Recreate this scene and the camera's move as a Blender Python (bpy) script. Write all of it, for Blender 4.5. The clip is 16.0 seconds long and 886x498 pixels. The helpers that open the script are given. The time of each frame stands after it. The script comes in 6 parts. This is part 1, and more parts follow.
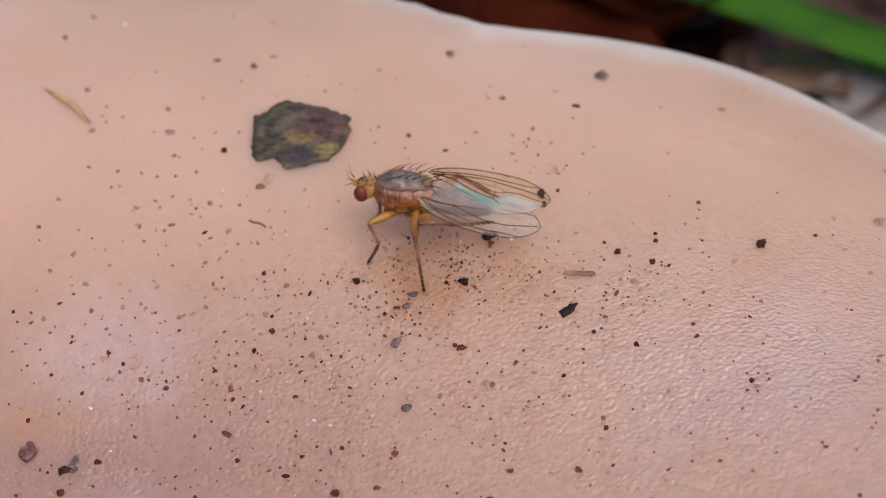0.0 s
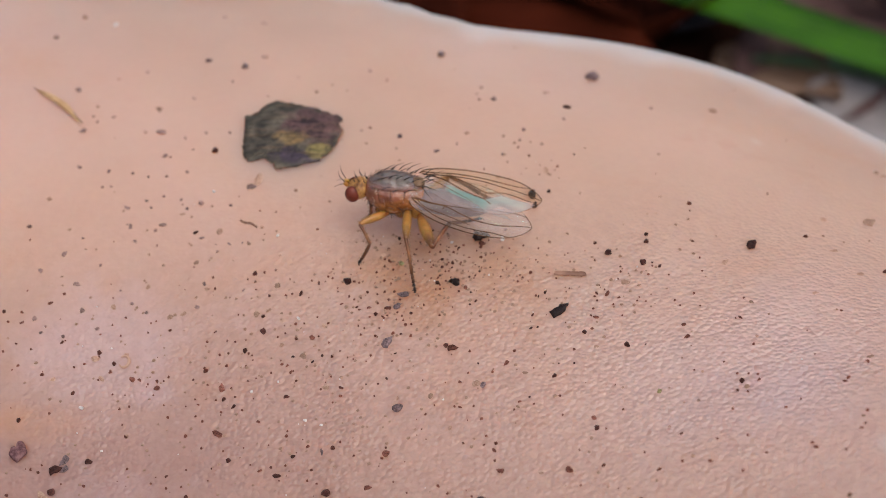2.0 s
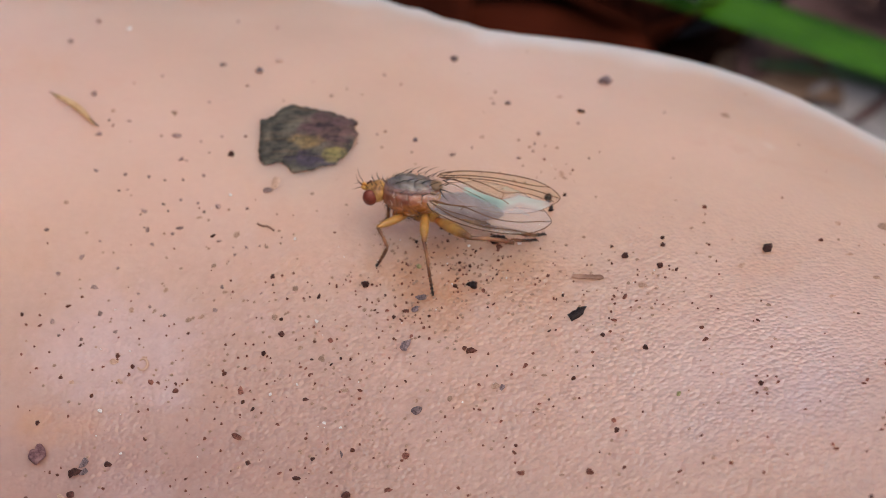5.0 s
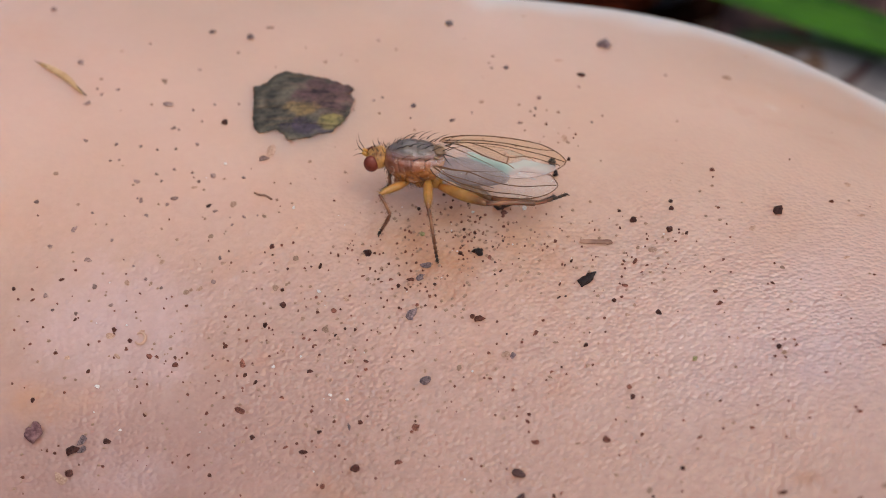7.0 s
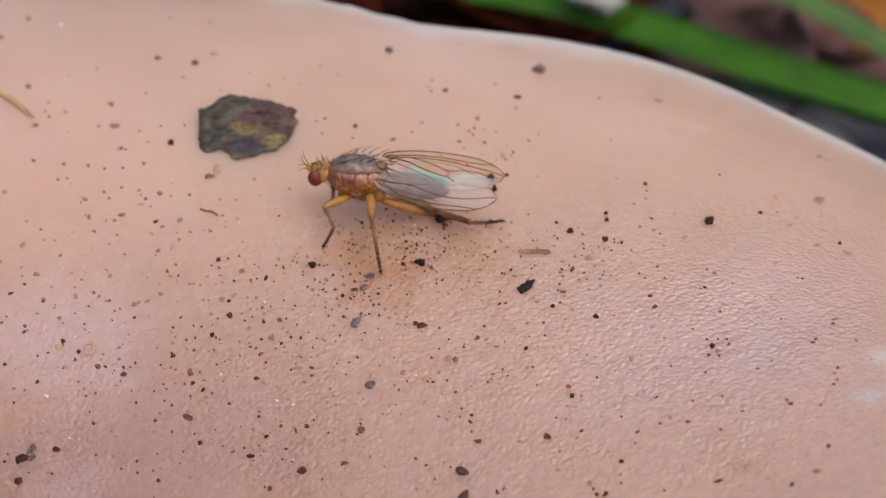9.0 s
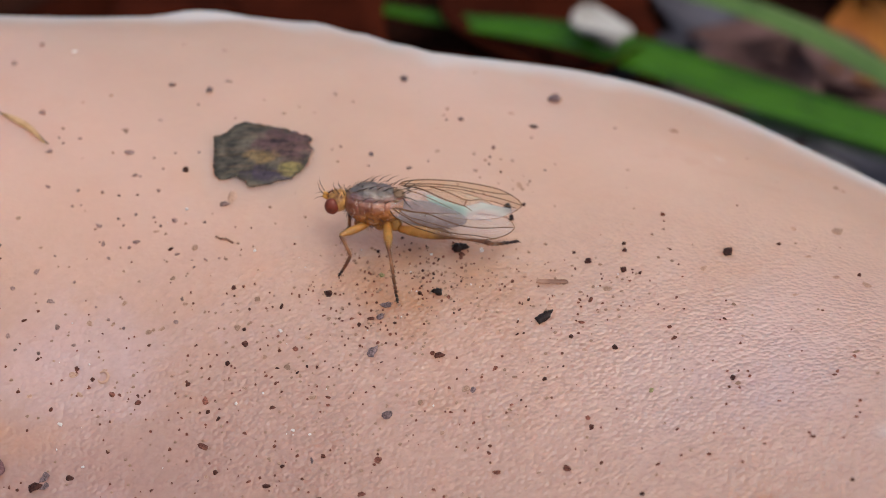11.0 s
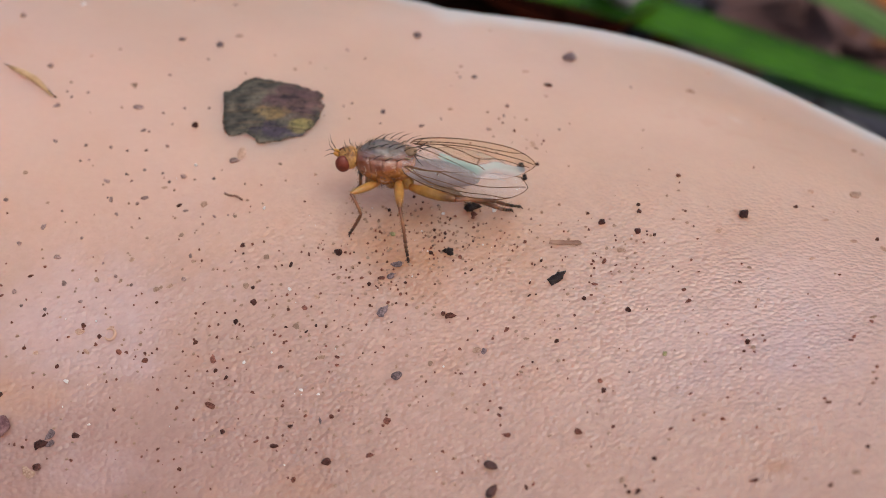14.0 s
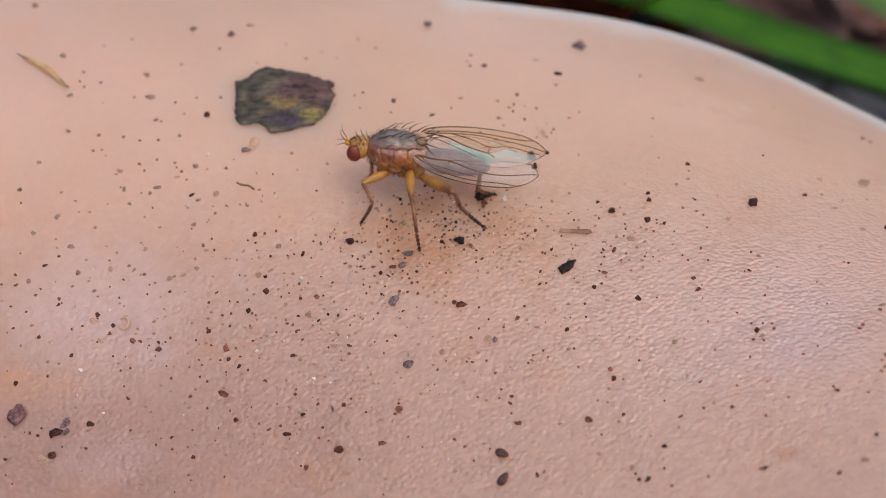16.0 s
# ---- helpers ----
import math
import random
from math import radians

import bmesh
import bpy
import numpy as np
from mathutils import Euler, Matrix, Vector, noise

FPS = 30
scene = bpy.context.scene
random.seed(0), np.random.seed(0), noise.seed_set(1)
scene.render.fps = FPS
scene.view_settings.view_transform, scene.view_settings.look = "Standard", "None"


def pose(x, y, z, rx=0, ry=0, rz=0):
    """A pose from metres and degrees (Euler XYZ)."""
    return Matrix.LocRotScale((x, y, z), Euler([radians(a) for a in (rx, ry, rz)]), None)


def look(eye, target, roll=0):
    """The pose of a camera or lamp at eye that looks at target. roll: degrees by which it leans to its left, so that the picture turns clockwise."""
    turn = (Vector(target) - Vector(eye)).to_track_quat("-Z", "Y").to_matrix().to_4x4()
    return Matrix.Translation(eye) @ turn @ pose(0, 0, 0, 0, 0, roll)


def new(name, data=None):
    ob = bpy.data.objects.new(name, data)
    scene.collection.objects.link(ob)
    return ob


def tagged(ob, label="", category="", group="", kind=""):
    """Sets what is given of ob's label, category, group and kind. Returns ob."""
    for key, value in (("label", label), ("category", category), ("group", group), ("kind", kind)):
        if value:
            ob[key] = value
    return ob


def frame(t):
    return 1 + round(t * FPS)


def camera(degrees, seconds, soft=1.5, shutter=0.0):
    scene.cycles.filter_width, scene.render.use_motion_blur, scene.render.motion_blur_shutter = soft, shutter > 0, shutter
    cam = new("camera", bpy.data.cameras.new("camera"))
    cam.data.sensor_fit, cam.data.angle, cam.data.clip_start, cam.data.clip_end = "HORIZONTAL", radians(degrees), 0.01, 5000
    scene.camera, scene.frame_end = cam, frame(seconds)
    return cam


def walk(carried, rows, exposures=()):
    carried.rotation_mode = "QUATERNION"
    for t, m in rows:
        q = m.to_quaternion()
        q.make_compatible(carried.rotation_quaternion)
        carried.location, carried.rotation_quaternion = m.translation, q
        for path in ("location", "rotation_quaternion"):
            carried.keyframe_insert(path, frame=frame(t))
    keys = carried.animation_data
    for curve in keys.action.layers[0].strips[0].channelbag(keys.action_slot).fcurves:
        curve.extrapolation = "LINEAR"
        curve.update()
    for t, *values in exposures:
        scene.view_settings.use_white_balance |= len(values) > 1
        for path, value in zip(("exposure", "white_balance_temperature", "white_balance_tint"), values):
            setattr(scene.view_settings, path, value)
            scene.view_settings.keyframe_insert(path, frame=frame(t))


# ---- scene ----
cam = camera(30, 16.0, soft=0.75, shutter=0.4)
cam.data.dof.use_dof = True
cam.data.dof.focus_distance = 0.0635
cam.data.dof.aperture_fstop = 70.0
PATH = [
    (0.0, pose(0.00310, -0.04560, 0.04858, 44.231, 1.126, 2.034)),
    (0.5, pose(0.00309, -0.04574, 0.04853, 44.168, 1.023, 1.842)),
    (1.0, pose(0.00319, -0.04572, 0.04837, 44.169, 0.971, 1.909)),
    (1.5, pose(0.00312, -0.04577, 0.04859, 44.304, 0.899, 1.944)),
    (2.0, pose(0.00308, -0.04573, 0.04855, 44.337, 0.830, 1.863)),
    (2.5, pose(0.00311, -0.04590, 0.04867, 44.451, 0.724, 1.733)),
    (3.0, pose(0.00315, -0.04595, 0.04839, 44.338, 0.592, 1.649)),
    (3.2, pose(0.00316, -0.04604, 0.04847, 44.460, 0.677, 1.682)),
    (5.3, pose(0.00159, -0.04600, 0.04864, 44.554, 0.501, 1.586)),
    (5.5, pose(0.00139, -0.04585, 0.04861, 44.430, 0.666, 1.562)),
    (6.0, pose(0.00099, -0.04588, 0.04734, 44.074, 0.586, 1.232)),
    (6.5, pose(0.00097, -0.04540, 0.04645, 43.933, 0.214, 0.491)),
    (7.0, pose(-0.00000, -0.04537, 0.04698, 43.996, 0.001, 0.000)),
    (7.5, pose(-0.00049, -0.04589, 0.04735, 44.027, -0.182, -0.427)),
    (8.0, pose(-0.00041, -0.04729, 0.04703, 43.893, -0.660, -1.008)),
    (8.5, pose(0.00006, -0.04805, 0.04654, 45.173, -1.035, -1.581)),
    (9.0, pose(-0.00033, -0.04838, 0.04646, 46.562, -1.247, -1.939)),
    (9.2, pose(-0.00075, -0.04878, 0.04745, 47.119, -1.088, -1.889)),
    (11.3, pose(-0.00140, -0.04769, 0.04528, 47.647, -1.706, -1.692)),
    (11.5, pose(-0.00180, -0.04697, 0.04469, 47.527, -1.718, -1.585)),
    (12.0, pose(-0.00156, -0.04667, 0.04438, 47.223, -1.762, -1.492)),
    (12.5, pose(-0.00117, -0.04827, 0.04531, 47.095, -1.730, -1.337)),
    (13.0, pose(-0.00101, -0.04836, 0.04471, 46.758, -1.807, -1.228)),
    (13.5, pose(-0.00186, -0.04724, 0.04511, 46.430, -1.677, -1.021)),
    (14.0, pose(-0.00119, -0.04747, 0.04545, 46.254, -1.821, -1.110)),
    (14.5, pose(-0.00140, -0.04764, 0.04576, 46.060, -1.776, -1.036)),
    (15.0, pose(-0.00143, -0.04769, 0.04586, 45.897, -1.770, -1.112)),
    (15.5, pose(-0.00122, -0.04754, 0.04601, 45.727, -1.572, -1.044)),
    (16.0, pose(-0.00133, -0.04756, 0.04596, 45.598, -1.544, -1.000)),]
walk(cam, PATH, exposures=((0.0, 0.06, 6520, 8), (16.0, 0.1, 6500, 7)))

MM = 0.001

# ---- light: bright overcast sky ----
world = bpy.data.worlds.new("overcast_sky")
scene.world = world
world.use_nodes = True
wn, wl = world.node_tree.nodes, world.node_tree.links
wn.clear()
sky = wn.new("ShaderNodeTexSky")
sky.sky_type = "NISHITA"
sky.sun_disc = False
sky.sun_elevation = radians(68)
sky.sun_rotation = radians(130)
sky.air_density = 1.0
sky.dust_density = 6.0
background = wn.new("ShaderNodeBackground")
background.inputs["Strength"].default_value = 0.15
world_out = wn.new("ShaderNodeOutputWorld")
wl.new(sky.outputs[0], background.inputs["Color"])
wl.new(background.outputs[0], world_out.inputs["Surface"])

sun = new("sun", bpy.data.lights.new("sun", "SUN"))
sun.data.energy = 0.7
sun.data.angle = radians(130)
sun.data.color = (1.0, 0.975, 0.93)
SUN_AZ, SUN_EL = radians(130), radians(68)
sun_from = Vector((math.sin(SUN_AZ) * math.cos(SUN_EL), math.cos(SUN_AZ) * math.cos(SUN_EL), math.sin(SUN_EL)))
sun.matrix_world = look(sun_from, (0, 0, 0))

# ---- materials ----
def material(name, rough=0.6, specular=0.5):
    m = bpy.data.materials.new(name)
    m.use_nodes = True
    b = m.node_tree.nodes["Principled BSDF"]
    b.inputs["Roughness"].default_value = rough
    b.inputs["Specular IOR Level"].default_value = specular
    return m, m.node_tree.nodes, m.node_tree.links, b


def coords(nodes, links, space="Object"):
    return nodes.new("ShaderNodeTexCoord").outputs[space]


def grain(nodes, links, vector, scale, detail=4.0, rough=0.55, distortion=0.0):
    n = nodes.new("ShaderNodeTexNoise")
    n.inputs["Scale"].default_value = scale
    n.inputs["Detail"].default_value = detail
    n.inputs["Roughness"].default_value = rough
    n.inputs["Distortion"].default_value = distortion
    links.new(vector, n.inputs["Vector"])
    return n.outputs["Fac"]


def ramp(nodes, links, fac, stops):
    r = nodes.new("ShaderNodeValToRGB")
    e = r.color_ramp.elements
    while len(e) < len(stops):
        e.new(0.5)
    for k, (p, c) in enumerate(stops):
        e[k].position, e[k].color = p, (*c, 1) if len(c) == 3 else c
    links.new(fac, r.inputs["Fac"])
    return r.outputs["Color"]


def mix(nodes, links, fac, a, b, blend="MIX"):
    n = nodes.new("ShaderNodeMix")
    n.data_type, n.blend_type = "RGBA", blend
    if isinstance(fac, (int, float)):
        n.inputs["Factor"].default_value = fac
    else:
        links.new(fac, n.inputs["Factor"])
    for socket, v in ((n.inputs[6], a), (n.inputs[7], b)):
        if isinstance(v, tuple):
            socket.default_value = (*v, 1)
        else:
            links.new(v, socket)
    return n.outputs[2]


def value(nodes, links, op, a, b=0.0, clamp=False):
    n = nodes.new("ShaderNodeMath")
    n.operation, n.use_clamp = op, clamp
    for socket, v in ((n.inputs[0], a), (n.inputs[1], b)):
        if isinstance(v, (int, float)):
            socket.default_value = v
        else:
            links.new(v, socket)
    return n.outputs[0]


def relief(nodes, links, b, height, distance, strength=1.0):
    n = nodes.new("ShaderNodeBump")
    n.inputs["Strength"].default_value = strength
    n.inputs["Distance"].default_value = distance
    links.new(height, n.inputs["Height"])
    links.new(n.outputs["Normal"], b.inputs["Normal"])


def attribute(nodes, name):
    n = nodes.new("ShaderNodeAttribute")
    n.attribute_name = name
    return n.outputs["Fac"]


def speckled(name, dark, light, scale, rough=0.6, bump=0.0, specular=0.4, vary=0.0):
    """Two colours mixed by grain at two scales, with relief; vary: how much single pieces differ."""
    m, n, l, b = material(name, rough, specular)
    c = coords(n, l)
    fine, broad = grain(n, l, c, scale, 5, 0.6), grain(n, l, c, scale * 0.23, 2, 0.5)
    fac = value(n, l, "ADD", value(n, l, "MULTIPLY", fine, 0.6), value(n, l, "MULTIPLY", broad, 0.4))
    colour = ramp(n, l, fac, ((0.36, dark), (0.64, light)))
    if vary:
        info = n.new("ShaderNodeObjectInfo").outputs["Random"]
        bright = value(n, l, "ADD", value(n, l, "MULTIPLY", info, 2 * vary), 1 - vary)
        hsv = n.new("ShaderNodeHueSaturation")
        l.new(bright, hsv.inputs["Value"])
        l.new(colour, hsv.inputs["Color"])
        colour = hsv.outputs[0]
    l.new(colour, b.inputs["Base Color"])
    if bump:
        relief(n, l, b, fine, bump)
    return m


def cap_skin():
    """Pinkish tan skin of the cap: orange and grey-lilac clouds, a pale margin, fine pebbled relief, a moist film."""
    m, n, l, b = material("cap_skin", 0.42, 0.45)
    c = coords(n, l)
    base = ramp(n, l, grain(n, l, c, 90, 3, 0.5), ((0.3, (0.5, 0.325, 0.245)), (0.7, (0.57, 0.375, 0.288))))
    lilac = ramp(n, l, grain(n, l, c, 42, 2, 0.5), ((0.42, (0, 0, 0)), (0.66, (1, 1, 1))))
    base = mix(n, l, value(n, l, "MULTIPLY", lilac, 0.3), base, (0.53, 0.345, 0.32))
    # shade over the cap's front left, put into the skin colour
    base = mix(n, l, attribute(n, "left_shade"), base, (0.33, 0.188, 0.157))
    # ragged clouds: a soft field and a cloudy threshold give each patch an uneven edge
    ragged = value(n, l, "SUBTRACT", grain(n, l, c, 330, 5, 0.62, 0.5), 0.5)

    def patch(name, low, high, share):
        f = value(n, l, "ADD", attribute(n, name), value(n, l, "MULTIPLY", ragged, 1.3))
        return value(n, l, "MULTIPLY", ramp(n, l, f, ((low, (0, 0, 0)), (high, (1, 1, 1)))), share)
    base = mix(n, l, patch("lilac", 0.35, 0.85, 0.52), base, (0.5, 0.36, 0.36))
    base = mix(n, l, patch("orange_tint", 0.3, 1.0, 0.75), base, (0.43, 0.205, 0.1))
    ochre = ramp(n, l, grain(n, l, c, 130, 4, 0.6, 0.4), ((0.56, (0, 0, 0)), (0.76, (1, 1, 1))))
    base = mix(n, l, value(n, l, "MULTIPLY", ochre, 0.3), base, (0.52, 0.27, 0.15))
    # the sky's sheen on the damp side is painted in as a paler tone
    base = mix(n, l, value(n, l, "MULTIPLY", attribute(n, "damp_sheen"), 0.45), base, (0.62, 0.45, 0.43))
    base = mix(n, l, attribute(n, "margin"), base, (0.62, 0.53, 0.51))
    fine = ramp(n, l, grain(n, l, c, 2600, 3, 0.6), ((0.3, (0.88, 0.87, 0.87)), (0.72, (1.06, 1.06, 1.06))))
    base = mix(n, l, value(n, l, "ADD", value(n, l, "MULTIPLY", attribute(n, "pebbled"), 0.85), 0.15), base, fine, "MULTIPLY")
    l.new(base, b.inputs["Base Color"])
    b.inputs["Subsurface Weight"].default_value = 0.9
    b.inputs["Subsurface Radius"].default_value = (0.0055, 0.004, 0.003)
    b.inputs["Subsurface Scale"].default_value = 1.0
    # relief: rounded pebbles of about a sixth of a millimetre, over low swells
    warp = n.new("ShaderNodeMapping")
    warp.inputs["Rotation"].default_value = (0, 0, 0.15)
    warp.inputs["Scale"].default_value = (0.88, 1.0, 1.0)
    l.new(c, warp.inputs["Vector"])
    cells = n.new("ShaderNodeTexVoronoi")
    cells.feature = "SMOOTH_F1"
    cells.inputs["Scale"].default_value = 5400
    cells.inputs["Smoothness"].default_value = 0.35
    l.new(warp.outputs[0], cells.inputs["Vector"])
    fold = grain(n, l, warp.outputs[0], 2400, 3, 0.55, 0.0)
    broad = grain(n, l, c, 520, 2, 0.5)
    height = value(n, l, "SUBTRACT", value(n, l, "ADD", value(n, l, "MULTIPLY", fold, 0.55), value(n, l, "MULTIPLY", broad, 1.1)), value(n, l, "MULTIPLY", cells.outputs["Distance"], 0.9))
    relief(n, l, b, height, 0.0001, 1.0)
    bump = b.inputs["Normal"].links[0].from_node
    uneven = ramp(n, l, grain(n, l, c, 380, 3, 0.6), ((0.3, (0.35,) * 3), (0.7, (1.1,) * 3)))
    rough_here = value(n, l, "ADD", value(n, l, "MULTIPLY", value(n, l, "MULTIPLY", attribute(n, "pebbled"), uneven), 1.05), 0.06)
    l.new(rough_here, bump.inputs["Strength"])
    damp_sheen = attribute(n, "damp_sheen")
    dry = ramp(n, l, grain(n, l, c, 300, 3), ((0.3, (0.33,) * 3), (0.7, (0.5,) * 3)))
    l.new(mix(n, l, damp_sheen, dry, (0.33, 0.33, 0.33)), b.inputs["Roughness"])
    l.new(value(n, l, "ADD", value(n, l, "MULTIPLY", damp_sheen, 0.5), 0.35), b.inputs["Specular IOR Level"])
    # a thin moist film that glints on the pebbles
    l.new(value(n, l, "ADD", value(n, l, "MULTIPLY", damp_sheen, 0.65), 0.35), b.inputs["Coat Weight"])
    b.inputs["Coat Roughness"].default_value = 0.12
    film = n.new("ShaderNodeBump")
    film.inputs["Distance"].default_value = 0.00024
    l.new(rough_here, film.inputs["Strength"])
    l.new(height, film.inputs["Height"])
    l.new(film.outputs["Normal"], b.inputs["Coat Normal"])
    return m


def wing_membrane():
    """Clear membrane, straw-tinted along the front edge, with iridescent sheen painted mint and lilac over its hind
    part.
    """
    m, n, l, b = material("wing_membrane", 0.22, 0.7)
    c = coords(n, l)
    along = n.new("ShaderNodeMapping")
    along.inputs["Scale"].default_value = (0.4, 1.6, 1.0)
    l.new(c, along.inputs["Vector"])
    cloud = value(n, l, "SUBTRACT", grain(n, l, along.outputs[0], 1100, 3, 0.55, 0.6), 0.5)

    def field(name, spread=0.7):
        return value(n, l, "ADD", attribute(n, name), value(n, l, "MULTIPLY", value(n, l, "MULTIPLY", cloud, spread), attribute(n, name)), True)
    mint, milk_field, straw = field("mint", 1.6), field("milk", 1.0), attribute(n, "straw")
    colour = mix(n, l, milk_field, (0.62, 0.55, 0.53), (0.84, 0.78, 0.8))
    # greenish iridescence laid into the base colour, the same from every angle
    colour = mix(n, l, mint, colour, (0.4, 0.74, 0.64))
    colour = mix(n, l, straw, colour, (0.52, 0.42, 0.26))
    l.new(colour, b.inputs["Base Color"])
    b.inputs["Thin Film IOR"].default_value = 1.45
    l.new(value(n, l, "ADD", value(n, l, "MULTIPLY", cloud, 200), 360), b.inputs["Thin Film Thickness"])
    relief(n, l, b, grain(n, l, along.outputs[0], 1500, 2), 0.00003, 0.5)
    clear = n.new("ShaderNodeBsdfTransparent")
    l.new(mix(n, l, straw, (0.97, 0.955, 0.94), (0.93, 0.875, 0.75)), clear.inputs["Color"])
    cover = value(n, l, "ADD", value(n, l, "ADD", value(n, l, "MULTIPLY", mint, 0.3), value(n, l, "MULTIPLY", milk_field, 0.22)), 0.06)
    blend = n.new("ShaderNodeMixShader")
    l.new(cover, blend.inputs[0])
    l.new(clear.outputs[0], blend.inputs[1])
    glow = n.new("ShaderNodeBsdfTranslucent")
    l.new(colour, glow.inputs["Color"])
    milk = n.new("ShaderNodeMixShader")
    milk.inputs[0].default_value = 0.45
    l.new(b.outputs[0], milk.inputs[1])
    l.new(glow.outputs[0], milk.inputs[2])
    l.new(milk.outputs[0], blend.inputs[2])
    l.new(blend.outputs[0], n["Material Output"].inputs["Surface"])
    return m


def thorax_cuticle():
    """Grey-dusted, faintly striped back; a mauve band over the flank; glossy red-brown plates; amber lower flanks."""
    m, n, l, b = material("thorax_cuticle", 0.2, 0.7)
    c = coords(n, l)
    sep = n.new("ShaderNodeSeparateXYZ")
    l.new(c, sep.inputs[0])
    x, y, z = (value(n, l, "MULTIPLY", sep.outputs[k], 1000) for k in ("X", "Y", "Z"))
    wob = value(n, l, "MULTIPLY", value(n, l, "SUBTRACT", grain(n, l, c, 1900, 3), 0.5), 0.5)
    amber = ramp(n, l, grain(n, l, c, 2000, 4), ((0.3, (0.2, 0.06, 0.014)), (0.5, (0.43, 0.16, 0.036)), (0.72, (0.62, 0.32, 0.11))))
    plate = ramp(n, l, grain(n, l, c, 1500, 3), ((0.35, (0.13, 0.04, 0.024)), (0.65, (0.33, 0.12, 0.07))))
    upper = ramp(n, l, value(n, l, "ADD", value(n, l, "ADD", z, value(n, l, "ADD", value(n, l, "MULTIPLY", x, -0.3), 0.14)), wob), ((-0.0, (0.15,) * 3), (0.22, (0.9,) * 3)))
    flank = mix(n, l, upper, amber, plate)
    mauve = ramp(n, l, value(n, l, "ADD", z, value(n, l, "MULTIPLY", wob, 0.6)), ((0.34, (0, 0, 0)), (0.5, (0.8,) * 3)))
    flank = mix(n, l, mauve, flank, (0.24, 0.14, 0.125))
    flank = mix(n, l, value(n, l, "MULTIPLY", attribute(n, "seam"), 0.5), flank, (0.09, 0.03, 0.014))
    pale = ramp(n, l, grain(n, l, c, 3200, 4, 0.65, 1.0), ((0.6, (0, 0, 0)), (0.68, (1, 1, 1))))
    flank = mix(n, l, value(n, l, "MULTIPLY", pale, 0.32), flank, (0.72, 0.56, 0.4))
    back = ramp(n, l, grain(n, l, c, 2400, 4), ((0.3, (0.06, 0.047, 0.044)), (0.7, (0.2, 0.158, 0.145))))
    stripes = value(n, l, "SINE", value(n, l, "ADD", value(n, l, "MULTIPLY", y, 13.0), value(n, l, "MULTIPLY", wob, 3.0)))
    stripes = ramp(n, l, stripes, ((0.35, (0, 0, 0)), (0.8, (1, 1, 1))))
    back = mix(n, l, value(n, l, "MULTIPLY", stripes, 0.6), back, (0.1, 0.062, 0.048))
    over = ramp(n, l, value(n, l, "ADD", z, value(n, l, "MULTIPLY", wob, 0.35)), ((0.52, (0, 0, 0)), (0.68, (1, 1, 1))))
    l.new(mix(n, l, over, flank, back), b.inputs["Base Color"])
    l.new(mix(n, l, over, (0.16, 0.16, 0.16), (0.42, 0.42, 0.42)), b.inputs["Roughness"])
    relief(n, l, b, grain(n, l, c, 3600, 3, 0.6), 0.00006, 0.7)
    b.inputs["Subsurface Weight"].default_value = 0.55
    b.inputs["Subsurface Radius"].default_value = (0.0007, 0.00028, 0.0001)
    b.inputs["Subsurface Scale"].default_value = 1.0
    return m


def along_limb(name, stops, scale, length, rough=0.35):
    """Leg cuticle whose colour runs along the limb, mottled, slightly translucent."""
    m, n, l, b = material(name, rough, 0.45)
    c = coords(n, l)
    sep = n.new("ShaderNodeSeparateXYZ")
    l.new(c, sep.inputs[0])
    run = value(n, l, "ADD", value(n, l, "MULTIPLY", sep.outputs["X"], 1000 / length), value(n, l, "MULTIPLY", value(n, l, "SUBTRACT", grain(n, l, c, scale * 0.5, 2), 0.5), 0.25))
    colour = ramp(n, l, run, stops)
    fleck = ramp(n, l, grain(n, l, c, scale, 4), ((0.3, (0.74,) * 3), (0.7, (1.2,) * 3)))
    l.new(mix(n, l, 1.0, colour, fleck, "MULTIPLY"), b.inputs["Base Color"])
    relief(n, l, b, grain(n, l, c, scale, 3), 0.00005, 0.6)
    b.inputs["Subsurface Weight"].default_value = 0.5
    b.inputs["Subsurface Radius"].default_value = (0.0005, 0.0002, 0.00007)
    b.inputs["Subsurface Scale"].default_value = 1.0
    return m


def eye_facets():
    m, n, l, b = material("eye_facets", 0.3, 0.3)
    c = coords(n, l)
    v = n.new("ShaderNodeTexVoronoi")
    v.inputs["Scale"].default_value = 26000
    l.new(c, v.inputs["Vector"])
    l.new(ramp(n, l, grain(n, l, c, 2500, 2), ((0.3, (0.1, 0.018, 0.01)), (0.7, (0.2, 0.042, 0.024)))), b.inputs["Base Color"])
    relief(n, l, b, v.outputs["Distance"], 0.00001, 0.5)
    return m


